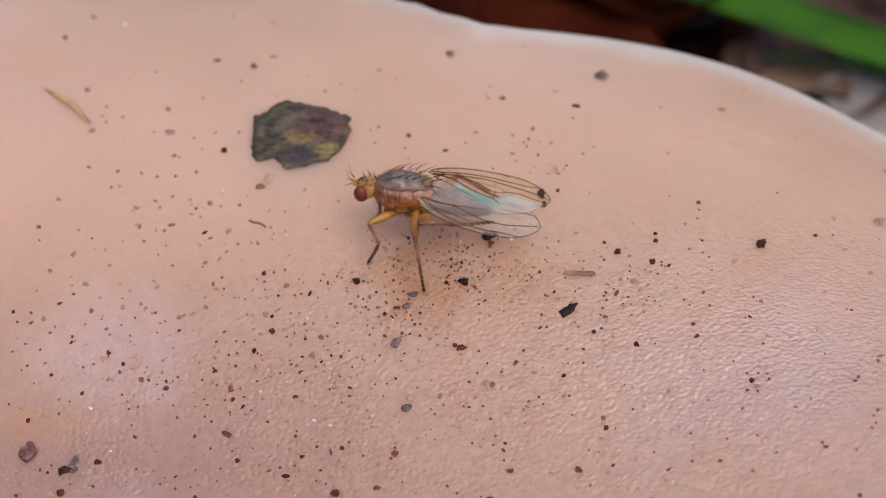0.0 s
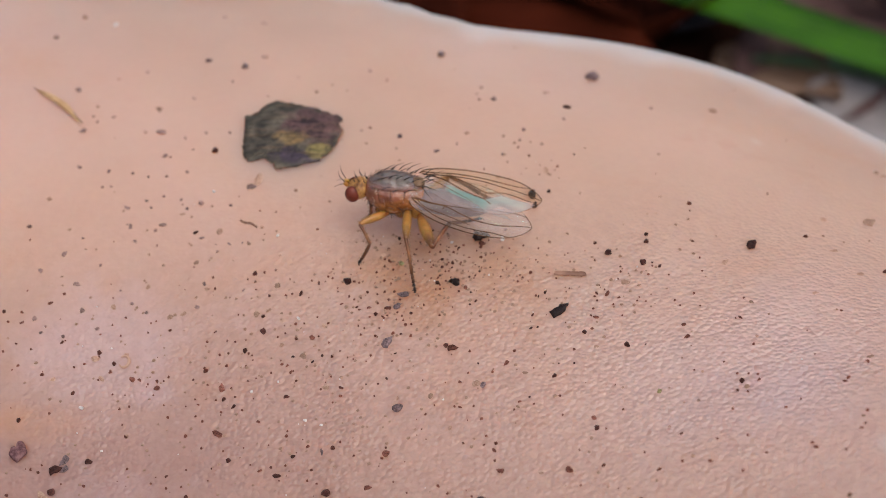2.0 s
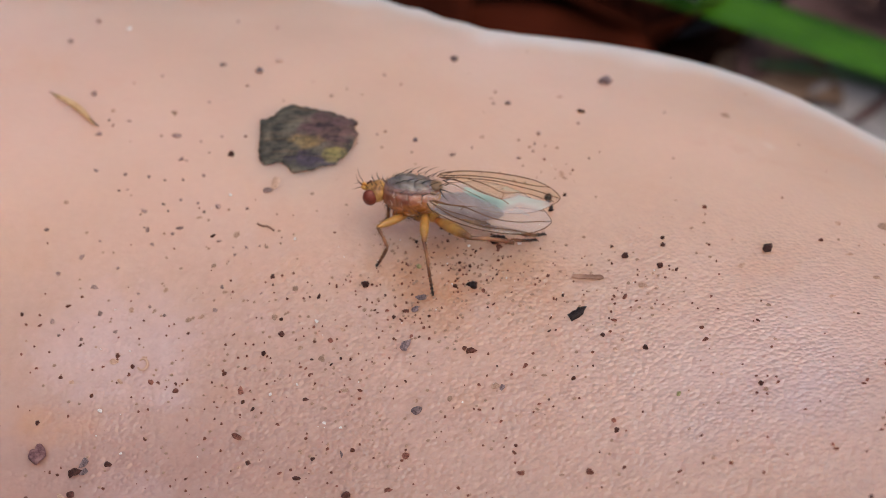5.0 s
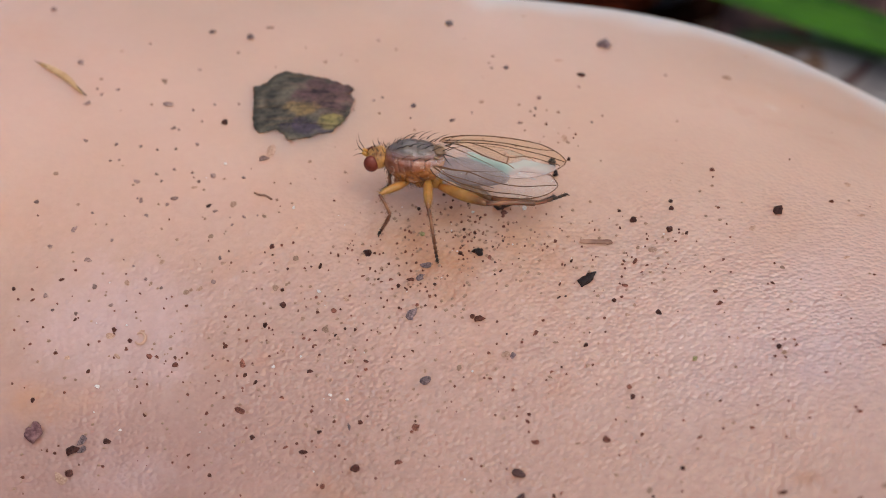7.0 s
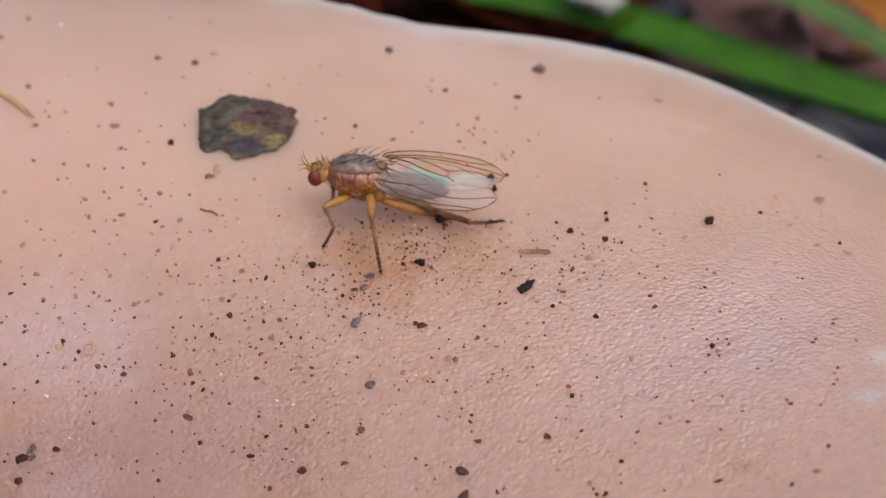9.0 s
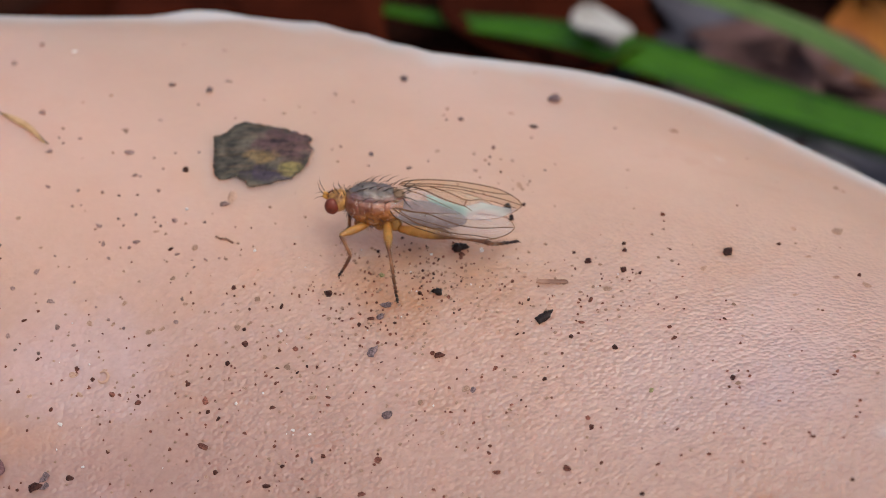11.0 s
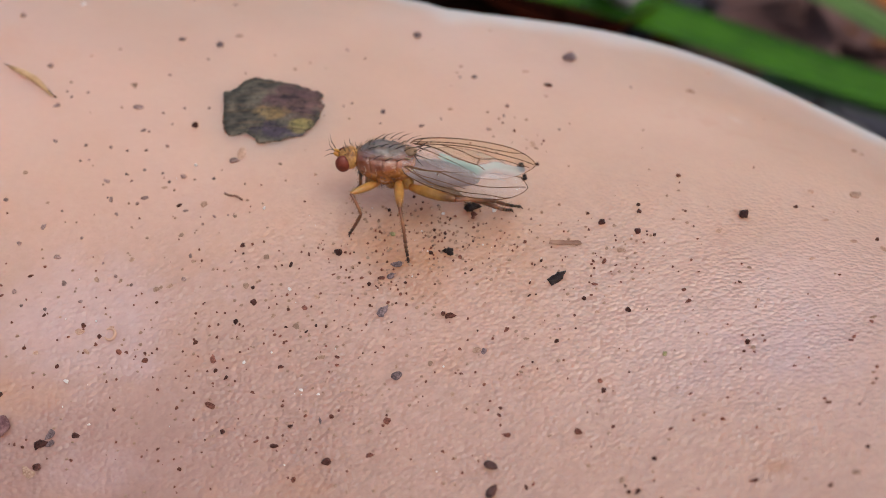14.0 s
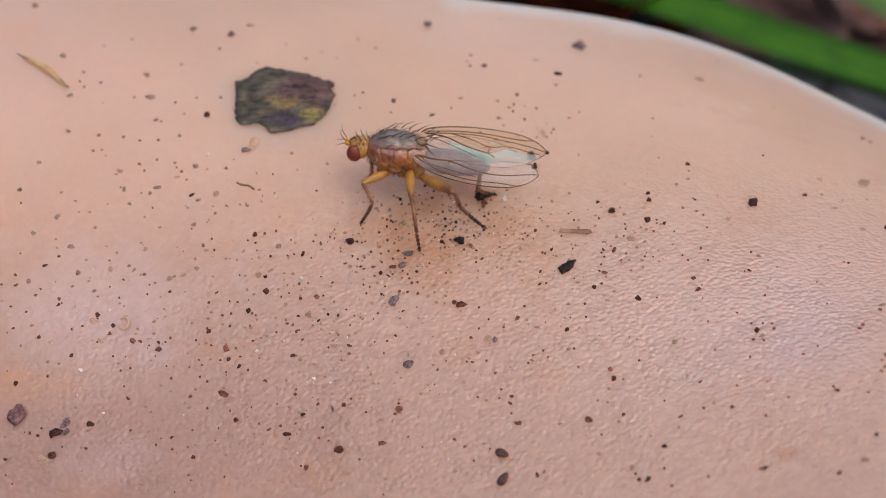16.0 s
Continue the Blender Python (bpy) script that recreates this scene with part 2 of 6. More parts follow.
def fragment_skin():
    """Dead leaf: olive-black and maroon, with mottled yellow-brown blotches and fine parallel fibres."""
    m, n, l, b = material("leaf_fragment_skin", 0.5, 0.35)
    c = coords(n, l)
    sep = n.new("ShaderNodeSeparateXYZ")
    l.new(c, sep.inputs[0])
    x, y = (value(n, l, "MULTIPLY", sep.outputs[k], 1000) for k in ("X", "Y"))
    cloud = value(n, l, "SUBTRACT", grain(n, l, c, 1800, 5, 0.65), 0.5)

    def spot(cx, cy, rx, ry):
        dx, dy = value(n, l, "DIVIDE", value(n, l, "SUBTRACT", x, cx), rx), value(n, l, "DIVIDE", value(n, l, "SUBTRACT", y, cy), ry)
        d = value(n, l, "ADD", value(n, l, "ADD", value(n, l, "MULTIPLY", dx, dx), value(n, l, "MULTIPLY", dy, dy)), value(n, l, "MULTIPLY", cloud, 3.5))
        return ramp(n, l, d, ((0.3, (1, 1, 1)), (1.0, (0, 0, 0))))
    olive = ramp(n, l, grain(n, l, c, 1500, 4, 0.6), ((0.36, (0.022, 0.018, 0.013)), (0.64, (0.115, 0.094, 0.066))))
    maroon = ramp(n, l, grain(n, l, c, 1500, 4, 0.6), ((0.36, (0.03, 0.013, 0.014)), (0.64, (0.12, 0.06, 0.056))))
    base = mix(n, l, spot(-5.0, 8.9, 1.6, 1.7), olive, maroon)
    base = mix(n, l, spot(-5.7, 7.0, 1.2, 0.6), base, (0.045, 0.03, 0.045))
    stretch = n.new("ShaderNodeMapping")
    stretch.inputs["Rotation"].default_value = (0, 0, 0.16)
    stretch.inputs["Scale"].default_value = (0.12, 1.0, 1.0)
    l.new(c, stretch.inputs["Vector"])
    fibre = grain(n, l, stretch.outputs[0], 5200, 3, 0.6)
    base = mix(n, l, value(n, l, "MULTIPLY", spot(-5.95, 8.0, 0.9, 0.5), 0.6), base, (0.24, 0.15, 0.05))
    base = mix(n, l, value(n, l, "MULTIPLY", spot(-4.85, 7.35, 0.7, 0.5), 0.6), base, (0.28, 0.22, 0.06))
    rust = ramp(n, l, grain(n, l, stretch.outputs[0], 2600, 4, 0.7, 0.4), ((0.56, (0, 0, 0)), (0.7, (1, 1, 1))))
    base = mix(n, l, value(n, l, "MULTIPLY", rust, 0.5), base, (0.15, 0.085, 0.045))
    pits = ramp(n, l, grain(n, l, c, 4200, 3, 0.7), ((0.34, (0.35,) * 3), (0.5, (1.0,) * 3)))
    base = mix(n, l, 1.0, base, pits, "MULTIPLY")
    lines = ramp(n, l, fibre, ((0.3, (0.72,) * 3), (0.7, (1.3,) * 3)))
    l.new(mix(n, l, 1.0, base, lines, "MULTIPLY"), b.inputs["Base Color"])
    relief(n, l, b, fibre, 0.00006, 0.8)
    return m


CAP_SKIN = cap_skin()
STEM_SKIN = speckled("stem_skin", (0.46, 0.3, 0.22), (0.6, 0.43, 0.33), 200, 0.6, 0.0002)
SOIL = speckled("forest_soil", (0.008, 0.003, 0.002), (0.03, 0.01, 0.006), 160, 0.9, 0.004, 0.03)
LEAF_BROWN = speckled("dead_leaf_brown", (0.014, 0.003, 0.0015), (0.042, 0.008, 0.0035), 120, 0.85, 0.0004, 0.02, vary=0.3)
LEAF_MAUVE = speckled("dead_leaf_mauve", (0.065, 0.034, 0.032), (0.15, 0.086, 0.083), 120, 0.75, 0.0004, 0.1, vary=0.25)
LEAF_GREY = speckled("wet_leaf_grey", (0.028, 0.027, 0.038), (0.09, 0.087, 0.115), 120, 0.6, 0.0004, 0.2, vary=0.25)
LEAF_TAN = speckled("dead_leaf_tan", (0.1, 0.06, 0.04), (0.26, 0.17, 0.125), 120, 0.75, 0.0004, 0.1)
LEAF_PALE = speckled("dead_leaf_pale", (0.16, 0.145, 0.15), (0.34, 0.315, 0.325), 120, 0.7, 0.0004, 0.1)
LEAF_ORANGE = speckled("dead_leaf_orange", (0.2, 0.06, 0.012), (0.4, 0.16, 0.03), 120, 0.5, 0.0004)
LEAF_WHITE = speckled("pale_petal", (0.3, 0.28, 0.26), (0.48, 0.46, 0.43), 150, 0.5, 0.0003)
GRASS = speckled("grass_green", (0.012, 0.05, 0.001), (0.036, 0.12, 0.003), 180, 0.45, 0.0002, 0.15)
GRASS_PALE = speckled("grass_pale", (0.06, 0.11, 0.03), (0.11, 0.18, 0.05), 180, 0.55, 0.0002, 0.2)
GRASS_GREY = speckled("grass_grey", (0.07, 0.1, 0.06), (0.14, 0.18, 0.11), 180, 0.6, 0.0002, 0.15)
LEAF_VEIN = speckled("leaf_vein", (0.05, 0.035, 0.022), (0.13, 0.085, 0.045), 1500, 0.6)
RIB_GREEN = speckled("grass_rib", (0.018, 0.07, 0.003), (0.045, 0.14, 0.008), 180, 0.5, 0.0001, 0.15)
FRAGMENT = fragment_skin()
SOIL_BLACK = speckled("black_soil_grain", (0.008, 0.004, 0.0035), (0.022, 0.012, 0.011), 4.5, 0.34, 0.00004, 0.18, vary=0.3)
SOIL_DARK = speckled("blackish_brown_grain", (0.018, 0.0065, 0.0055), (0.1, 0.035, 0.027), 4.5, 0.55, 0.00003, 0.15, vary=0.45)
SOIL_GREY = speckled("slate_grey_grain", (0.045, 0.03, 0.033), (0.24, 0.165, 0.168), 4.5, 0.55, 0.00003, 0.2, vary=0.3)
SOIL_BROWN = speckled("brown_soil_grain", (0.06, 0.02, 0.014), (0.25, 0.1, 0.074), 4.5, 0.7, 0.00003, 0.1, vary=0.5)
SOIL_MAUVE = speckled("mauve_brown_grain", (0.14, 0.085, 0.075), (0.34, 0.23, 0.21), 4.5, 0.7, 0.00003, 0.12, vary=0.4)
SOIL_TAN = speckled("tan_soil_grain", (0.26, 0.145, 0.1), (0.45, 0.3, 0.225), 4.5, 0.7, 0.00002, 0.15, vary=0.35)
PEBBLE = speckled("mauve_pebble", (0.09, 0.038, 0.045), (0.27, 0.15, 0.15), 4.5, 0.7, 0.0001, 0.1)
SEED = speckled("seed_skin", (0.028, 0.009, 0.008), (0.12, 0.055, 0.048), 4.5, 0.5, 0.00004, 0.3)
MOSS = speckled("moss_green_grain", (0.14, 0.125, 0.045), (0.36, 0.32, 0.16), 4.5, 0.55, 0.00003)
QUARTZ = speckled("clear_quartz_grain", (0.55, 0.5, 0.48), (0.78, 0.73, 0.7), 4.5, 0.12, 0.00002, 0.6)
HUSK = speckled("straw_husk", (0.34, 0.19, 0.08), (0.6, 0.4, 0.22), 1500, 0.5, 0.00005)
BARK = speckled("bark_splinter", (0.11, 0.05, 0.032), (0.31, 0.165, 0.112), 1500, 0.6, 0.00005)
THORAX = thorax_cuticle()
HEAD_SKIN = speckled("head_yellow", (0.13, 0.038, 0.01), (0.62, 0.33, 0.1), 3600, 0.4, 0.00008)
SHIELD = speckled("shield_straw", (0.08, 0.046, 0.028), (0.25, 0.145, 0.075), 4200, 0.35, 0.00005)
ABDOMEN = speckled("abdomen_mauve", (0.15, 0.105, 0.107), (0.31, 0.23, 0.235), 1500, 0.4, 0.00002)
FEMUR = along_limb("femur_ochre", ((0.0, (0.34, 0.13, 0.028)), (0.25, (0.38, 0.185, 0.045)), (0.7, (0.35, 0.175, 0.045)), (0.93, (0.15, 0.062, 0.022))), 2600, 2.2)
LEG_YELLOW = along_limb("feeler_ochre", ((0.0, (0.5, 0.24, 0.05)), (1.0, (0.4, 0.16, 0.03))), 2600, 2.2)
LEG_BROWN = along_limb("tibia_brown", ((0.0, (0.11, 0.04, 0.018)), (0.35, (0.23, 0.105, 0.05)), (0.95, (0.12, 0.05, 0.025))), 2800, 1.6)
TARSUS = along_limb("tarsus_brown", ((0.0, (0.15, 0.065, 0.03)), (0.5, (0.09, 0.035, 0.016)), (0.75, (0.012, 0.006, 0.004))), 2800, 1.2, 0.5)
HAIR = speckled("black_bristle", (0.015, 0.01, 0.008), (0.05, 0.03, 0.02), 2500, 0.35)
VEIN = speckled("wing_vein", (0.048, 0.021, 0.01), (0.15, 0.07, 0.033), 2500, 0.6, 0, 0.1)
EYE = eye_facets()
WING = wing_membrane()


# ---- mesh helpers ----
def mesh_of(name, bm, mat, smooth=True):
    me = bpy.data.meshes.new(name)
    bm.normal_update()
    bm.to_mesh(me)
    bm.free()
    me.materials.append(mat)
    if smooth:
        me.polygons.foreach_set("use_smooth", [True] * len(me.polygons))
    return me


def part(name, bm, mat, parent, label="", smooth=True):
    ob = new(name, mesh_of(name, bm, mat, smooth))
    ob.parent = parent
    return tagged(ob, label) if label else ob


def fbm(p, scale, seed=0.0):
    return noise.fractal(Vector(p) * scale + Vector((seed, seed * 1.7, -seed)), 1.0, 2.0, 3)


def loft(bm, rings, close_start=True, close_end=True):
    """Skin over a list of closed rings of equal length."""
    made = [[bm.verts.new(p) for p in ring] for ring in rings]
    k = len(made[0])
    for a, b in zip(made, made[1:]):
        for i in range(k):
            bm.faces.new((a[i], a[(i + 1) % k], b[(i + 1) % k], b[i]))
    if close_start:
        bm.faces.new(made[0][::-1])
    if close_end:
        bm.faces.new(made[-1])
    return made


def tube(bm, path, radii, sides=10):
    """A round limb along a path of points, with a radius at each."""
    path = [Vector(p) for p in path]
    rings = []
    for i, p in enumerate(path):
        way = (path[min(i + 1, len(path) - 1)] - path[max(i - 1, 0)]).normalized()
        side = way.cross(Vector((0.13, 0.2, 1))).normalized()
        up = side.cross(way)
        rings.append([p + (side * math.cos(a) + up * math.sin(a)) * radii[i] for a in (math.tau * k / sides for k in range(sides))])
    loft(bm, rings)


def spline(points, steps):
    """A smooth line through points (Catmull-Rom)."""
    pts = [Vector(p) for p in points]
    pts = [2 * pts[0] - pts[1], *pts, 2 * pts[-1] - pts[-2]]
    out = []
    for i in range(1, len(pts) - 2):
        a, b, c, d = pts[i - 1:i + 3]
        for k in range(steps):
            t = k / steps
            out.append(0.5 * (2 * b + (c - a) * t + (2 * a - 5 * b + 4 * c - d) * t * t + (3 * b - a - 3 * c + d) * t ** 3))
    return out + [pts[-2]]


def smoothstep(a, b, x):
    t = min(1, max(0, (x - a) / (b - a)))
    return t * t * (3 - 2 * t)


# ---- the cap's surface: a gently saddled disc, in centimetres ----
def cap_poly(x, y):
    return (0.0095 + 0.0931 * x + 0.0679 * y + 0.0021 * x * x - 0.1431 * x * y - 0.0636 * y * y - 0.0161 * x ** 3 - 0.0269 * x * x * y + 0.0295 * x * y * y - 0.0116 * y ** 3)


def cap_z(xm, ym):
    """Height of the cap, in mm, over a place in mm."""
    x, y = xm / 10, ym / 10
    cx, cy = min(2.6, max(-2.3, x)), min(2.3, max(-1.7, y))
    z = cap_poly(cx, cy) - 0.05 * ((x - cx) ** 2 + (y - cy) ** 2)
    return 10 * z + 0.10 * noise.noise(Vector((xm, ym, 0)) * 0.22)


CAP_CENTRE = Vector((4.4, -15.0))


RIM = ((0, 34.0), (60, 32.7), (68, 33.8), (75, 33.8), (84, 33.5), (91, 33.2), (94, 33.5), (97, 34.6), (100, 36.4), (103, 38.3), (112, 41.5), (132, 47.0), (170, 47.0), (250, 34.0), (360, 34.0))


def rim_radius(a):
    """Radius of the cap's outline, in mm, at an angle in degrees."""
    wave = 0.15 * noise.noise(Vector((math.cos(radians(a)), math.sin(radians(a)), 0)) * 9.0)
    for (a0, r0), (a1, r1) in zip(RIM, RIM[1:]):
        if a <= a1:
            return r0 + (r1 - r0) * smoothstep(a0, a1, a) + wave
    return RIM[-1][1] + wave


def mushroom():
    root = new("mushroom")
    turns, rings = 420, 150
    roll = [(math.sin(radians(f)), 1 - math.cos(radians(f))) for f in (15, 35, 55, 75, 95, 120, 150, 180)]
    verts, margin, orange_tint, damp_sheen, pebbled, left_shade, lilac = [], [], [], [], [], [], []
    for i in range(turns):
        a = 360 * i / turns
        way = Vector((math.cos(radians(a)), math.sin(radians(a))))
        big = rim_radius(a)
        for k in range(1, rings + 1):
            p = CAP_CENTRE + way * big * k / rings
            verts.append((p.x, p.y, cap_z(p.x, p.y)))
            gap = big * (1 - k / rings) + 0.9 * noise.noise(Vector((p.x, p.y, 3)) * 0.35)
            spots = math.exp(-((p.x - 16.7) / 0.45) ** 2 - ((p.y + 10.7) / 0.4) ** 2) + math.exp(-((p.x - 17.7) / 0.4) ** 2 - ((p.y + 8.5) / 0.5) ** 2) + 0.3 * math.exp(-((p.x - 14.6) / 0.25) ** 2 - ((p.y - 9.85) / 0.25) ** 2)
            margin.append(min(1, 0.75 * smoothstep(1.9, 0.1, gap) + 0.14 * smoothstep(9, 1, gap) + spots))
            # broad soft orange area below the fly, then smaller orange patches
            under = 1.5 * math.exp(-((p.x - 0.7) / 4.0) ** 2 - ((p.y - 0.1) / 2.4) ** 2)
            patch = 1.4 * math.exp(-((p.x + 15.0) / 2.0) ** 2 - ((p.y + 5.8) / 1.2) ** 2) + 0.75 * math.exp(-((p.x + 9.0) / 7.0) ** 2 - ((p.y + 10.3) / 1.4) ** 2) + 0.6 * math.exp(-((p.x + 7.5) / 2.2) ** 2 - ((p.y + 4.6) / 1.0) ** 2) + 1.3 * math.exp(-((p.x - 11.94) / 0.5) ** 2 - ((p.y + 12.93) / 0.45) ** 2) + 0.7 * math.exp(-((p.x - 14.3) / 0.4) ** 2 - ((p.y + 13.9) / 0.5) ** 2)
            blot = 0.55 * math.exp(-((p.x - 2.5) / 5.5) ** 2 - ((p.y + 5.5) / 5.0) ** 2) + 0.6 * math.exp(-((p.x - 16.3) / 3.2) ** 2 - ((p.y - 8.2) / 1.6) ** 2) + 0.5 * math.exp(-((p.x - 12.3) / 1.6) ** 2 - ((p.y - 10.4) / 1.6) ** 2)
            # strength of the painted shade, greatest at the front left
            left_shade.append(1.0 * math.exp(-((p.x + 14) / 13.0) ** 2 - ((p.y + 10) / 9.5) ** 2))
            lilac.append(0.95 * math.exp(-((p.x + 13.2) / 4.2) ** 2 - ((p.y + 2.6) / 3.0) ** 2) + 0.6 * math.exp(-((p.x + 11) / 3.0) ** 2 - ((p.y + 8.5) / 2.2) ** 2) + 0.75 * math.exp(-((p.x - 13) / 4.5) ** 2 - ((p.y + 7) / 3.5) ** 2) + 0.5 * math.exp(-((p.x + 4) / 5.0) ** 2 - ((p.y + 1.5) / 2.0) ** 2) + 0.5 * math.exp(-((p.x + 10.4) / 0.9) ** 2 - ((p.y + 4.8) / 0.6) ** 2))
            rough = 0.75 + 0.5 * noise.noise(Vector((p.x, p.y, 8)) * 0.7)
            orange_tint.append(min(1, max(0, (under + patch + blot) * rough * 0.75)))
            # reach of the sheen: glossier film, with its paleness put into the colour too
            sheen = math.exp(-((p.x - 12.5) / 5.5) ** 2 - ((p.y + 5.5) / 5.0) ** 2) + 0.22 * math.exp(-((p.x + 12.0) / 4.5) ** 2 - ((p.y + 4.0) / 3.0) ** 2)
            pebbled.append((1 - 0.4 * smoothstep(-3, -9, p.x)) * math.exp(-((p.x - 1) / 21.0) ** 4 - ((p.y + 8) / 11.5) ** 4))
            damp_sheen.append(math.tanh(sheen * (1 + 0.5 * noise.noise(Vector((p.x, p.y, 12)) * 0.4))))
        edge = CAP_CENTRE + way * big
        top = cap_z(edge.x, edge.y)
        for s, d in roll:
            p = edge + way * 0.7 * s
            verts.append((p.x, p.y, top - 0.75 * d))
            margin.append(0.9)
            orange_tint.append(0.0)
            damp_sheen.append(0.0)
            pebbled.append(0.0)
            left_shade.append(0.0)
            lilac.append(0.0)
        for k in (0.9, 0.6, 0.3, 0.12):
            p = CAP_CENTRE + way * big * k
            verts.append((p.x, p.y, min(top - 2.2, cap_z(p.x, p.y) - 4.5 + 1.5 * k)))
            margin.append(0.2)
            orange_tint.append(0.0)
            damp_sheen.append(0.0)
            pebbled.append(0.0)
            left_shade.append(0.0)
            lilac.append(0.0)
    per = rings + len(roll) + 4
    hub = len(verts)
    verts.append((CAP_CENTRE.x, CAP_CENTRE.y, cap_z(*CAP_CENTRE)))
    margin.append(0.0)
    orange_tint.append(0.0)
    damp_sheen.append(0.0)
    pebbled.append(0.5)
    left_shade.append(0.3)
    lilac.append(0.0)
    faces = []
    for i in range(turns):
        j = (i + 1) % turns
        faces.append((hub, i * per, j * per))
        faces += [(i * per + k, i * per + k + 1, j * per + k + 1, j * per + k) for k in range(per - 1)]
    me = bpy.data.meshes.new("cap")
    me.from_pydata([Vector(v) * MM for v in verts], [], faces)
    me.polygons.foreach_set("use_smooth", [True] * len(me.polygons))
    for key, values in (("margin", margin), ("orange_tint", orange_tint), ("damp_sheen", damp_sheen), ("pebbled", pebbled), ("left_shade", left_shade), ("lilac", lilac)):
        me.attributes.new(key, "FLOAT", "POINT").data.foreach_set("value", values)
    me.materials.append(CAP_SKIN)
    cap = new("cap", me)
    cap.parent = root
    tagged(cap, "pinkish tan cap with a pale margin")
    # stem down into the soil
    bm = bmesh.new()
    line = [(4.4, -15, z) for z in (-8, -11, -17, -26, -38, -47)]
    tube(bm, [Vector(p) * MM for p in line], [r * MM for r in (9, 7.5, 7, 7.2, 8, 9.5)], 28)
    part("stem", bm, STEM_SKIN, root, "short tan stem")
    return tagged(root, "pinkish tan mushroom cap dusted with soil grains", "mushroom")


GROUND_Z = -45.0


def ground_z(x, y):
    """Height of the forest floor, in metres, over a place in metres."""
    near = 0.004 * fbm((x, y, 0), 22) + 0.0016 * fbm((x, y, 5), 90)
    return GROUND_Z * MM + near + 0.15 * fbm((x, y, 9), 0.15) * smoothstep(1, 12, math.hypot(x, y))


def ground():
    marks = [0.0]
    step = 0.004
    while marks[-1] < 60:
        marks.append(marks[-1] + step)
        if marks[-1] > 0.16:
            step *= 1.16
    axis = [-m for m in marks[:0:-1]] + marks
    verts = [(x, y + 0.03, ground_z(x, y + 0.03)) for y in axis for x in axis]
    n = len(axis)
    faces = [(j * n + i, j * n + i + 1, (j + 1) * n + i + 1, (j + 1) * n + i) for j in range(n - 1) for i in range(n - 1)]
    me = bpy.data.meshes.new("ground")
    me.from_pydata(verts, [], faces)
    me.polygons.foreach_set("use_smooth", [True] * len(me.polygons))
    me.materials.append(SOIL)
    return tagged(new("ground", me), "dark brown forest soil", "ground", kind="structure")


# ---- the fly, in mm, head towards -x ----
FLY_POSE = pose(-1.2 * MM, 2.75 * MM, 0.15 * MM, 0, 0, -5)


def aim(a, b):
    """Pose at a, in mm, with x towards b."""
    a, b = Vector(a) * MM, Vector(b) * MM
    return Matrix.Translation(a) @ (b - a).to_track_quat("X", "Z").to_matrix().to_4x4()


def blob(centre, radii, seed=0, rough=0.03, pitch=0.0, shape=None, n=28, warp=None):
    """A rounded body in mm: radii along x, y, z; shape(u) scales its girth from -1 to 1 along x."""
    bm = bmesh.new()
    rings = []
    turn = pose(0, 0, 0, 0, pitch, 0).to_3x3()
    for i in range(n + 1):
        f = math.pi * (0.02 + 0.96 * i / n)
        u, girth = -math.cos(f), math.sin(f)
        if shape:
            girth *= shape(u)
        ring = []
        for k in range(n):
            a = math.tau * k / n
            p = Vector((u * radii[0], math.cos(a) * girth * radii[1], math.sin(a) * girth * radii[2]))
            p *= 1 + rough * fbm(p, 1.6, seed)
            if warp:
                p = warp(p)
            ring.append((Vector(centre) + turn @ p) * MM)
        rings.append(ring)
    loft(bm, rings)
    bmesh.ops.recalc_face_normals(bm, faces=bm.faces)
    return bm


def limb(length, radii, mat_sides=10, bow=0.0):
    """A leg segment along +x from the origin; radii evenly spread, in mm; bow bends it upwards."""
    bm = bmesh.new()
    k = 12
    path, rr = [], []
    for i in range(k + 1):
        t = i / k
        s = t * (len(radii) - 1)
        j = min(int(s), len(radii) - 2)
        rr.append((radii[j] + (radii[j + 1] - radii[j]) * (s - j)) * MM)
        path.append(Vector((length * t, 0, bow * math.sin(math.pi * t))) * MM)
    tube(bm, path, rr, mat_sides)
    bmesh.ops.recalc_face_normals(bm, faces=bm.faces)
    return bm


def add_spines(bm, length, radius, count, size, seed):
    """Fine hairs standing off a limb along +x."""
    rng = random.Random(seed)
    for _ in range(count):
        x, a = rng.uniform(0.1, 0.95) * length, rng.uniform(0, math.tau)
        out = Vector((rng.uniform(0.3, 0.9), math.cos(a), math.sin(a))).normalized()
        p = Vector((x, math.cos(a) * radius * 0.6, math.sin(a) * radius * 0.6))
        tube(bm, [p * MM, (p + out * size) * MM], [0.008 * MM, 0.002 * MM], 3)


def tarsus_mesh(length):
    """Five beaded joints that taper to claws."""
    bm = bmesh.new()
    edges = (0, 0.38, 0.57, 0.72, 0.85, 1.0)
    for j, (a, b) in enumerate(zip(edges, edges[1:])):
        r = 0.07 - 0.003 * j
        sag = lambda t: -0.03 * math.sin(math.pi * t) * length
        path = [Vector((length * t, 0, sag(t))) * MM for t in (a, a + 0.3 * (b - a), b - 0.02)]
        tube(bm, path, [r * 0.7 * MM, r * MM, r * 1.15 * MM], 8)
    for side in (-1, 1):
        tip = Vector((length, 0, 0))
        tube(bm, [tip * MM, (tip + Vector((0.09, 0.06 * side, -0.03))) * MM, (tip + Vector((0.13, 0.08 * side, -0.09))) * MM], [0.03 * MM, 0.02 * MM, 0.004 * MM], 5)
    add_spines(bm, length, 0.06, 26, 0.12, 5)
    bmesh.ops.recalc_face_normals(bm, faces=bm.faces)
    return bm


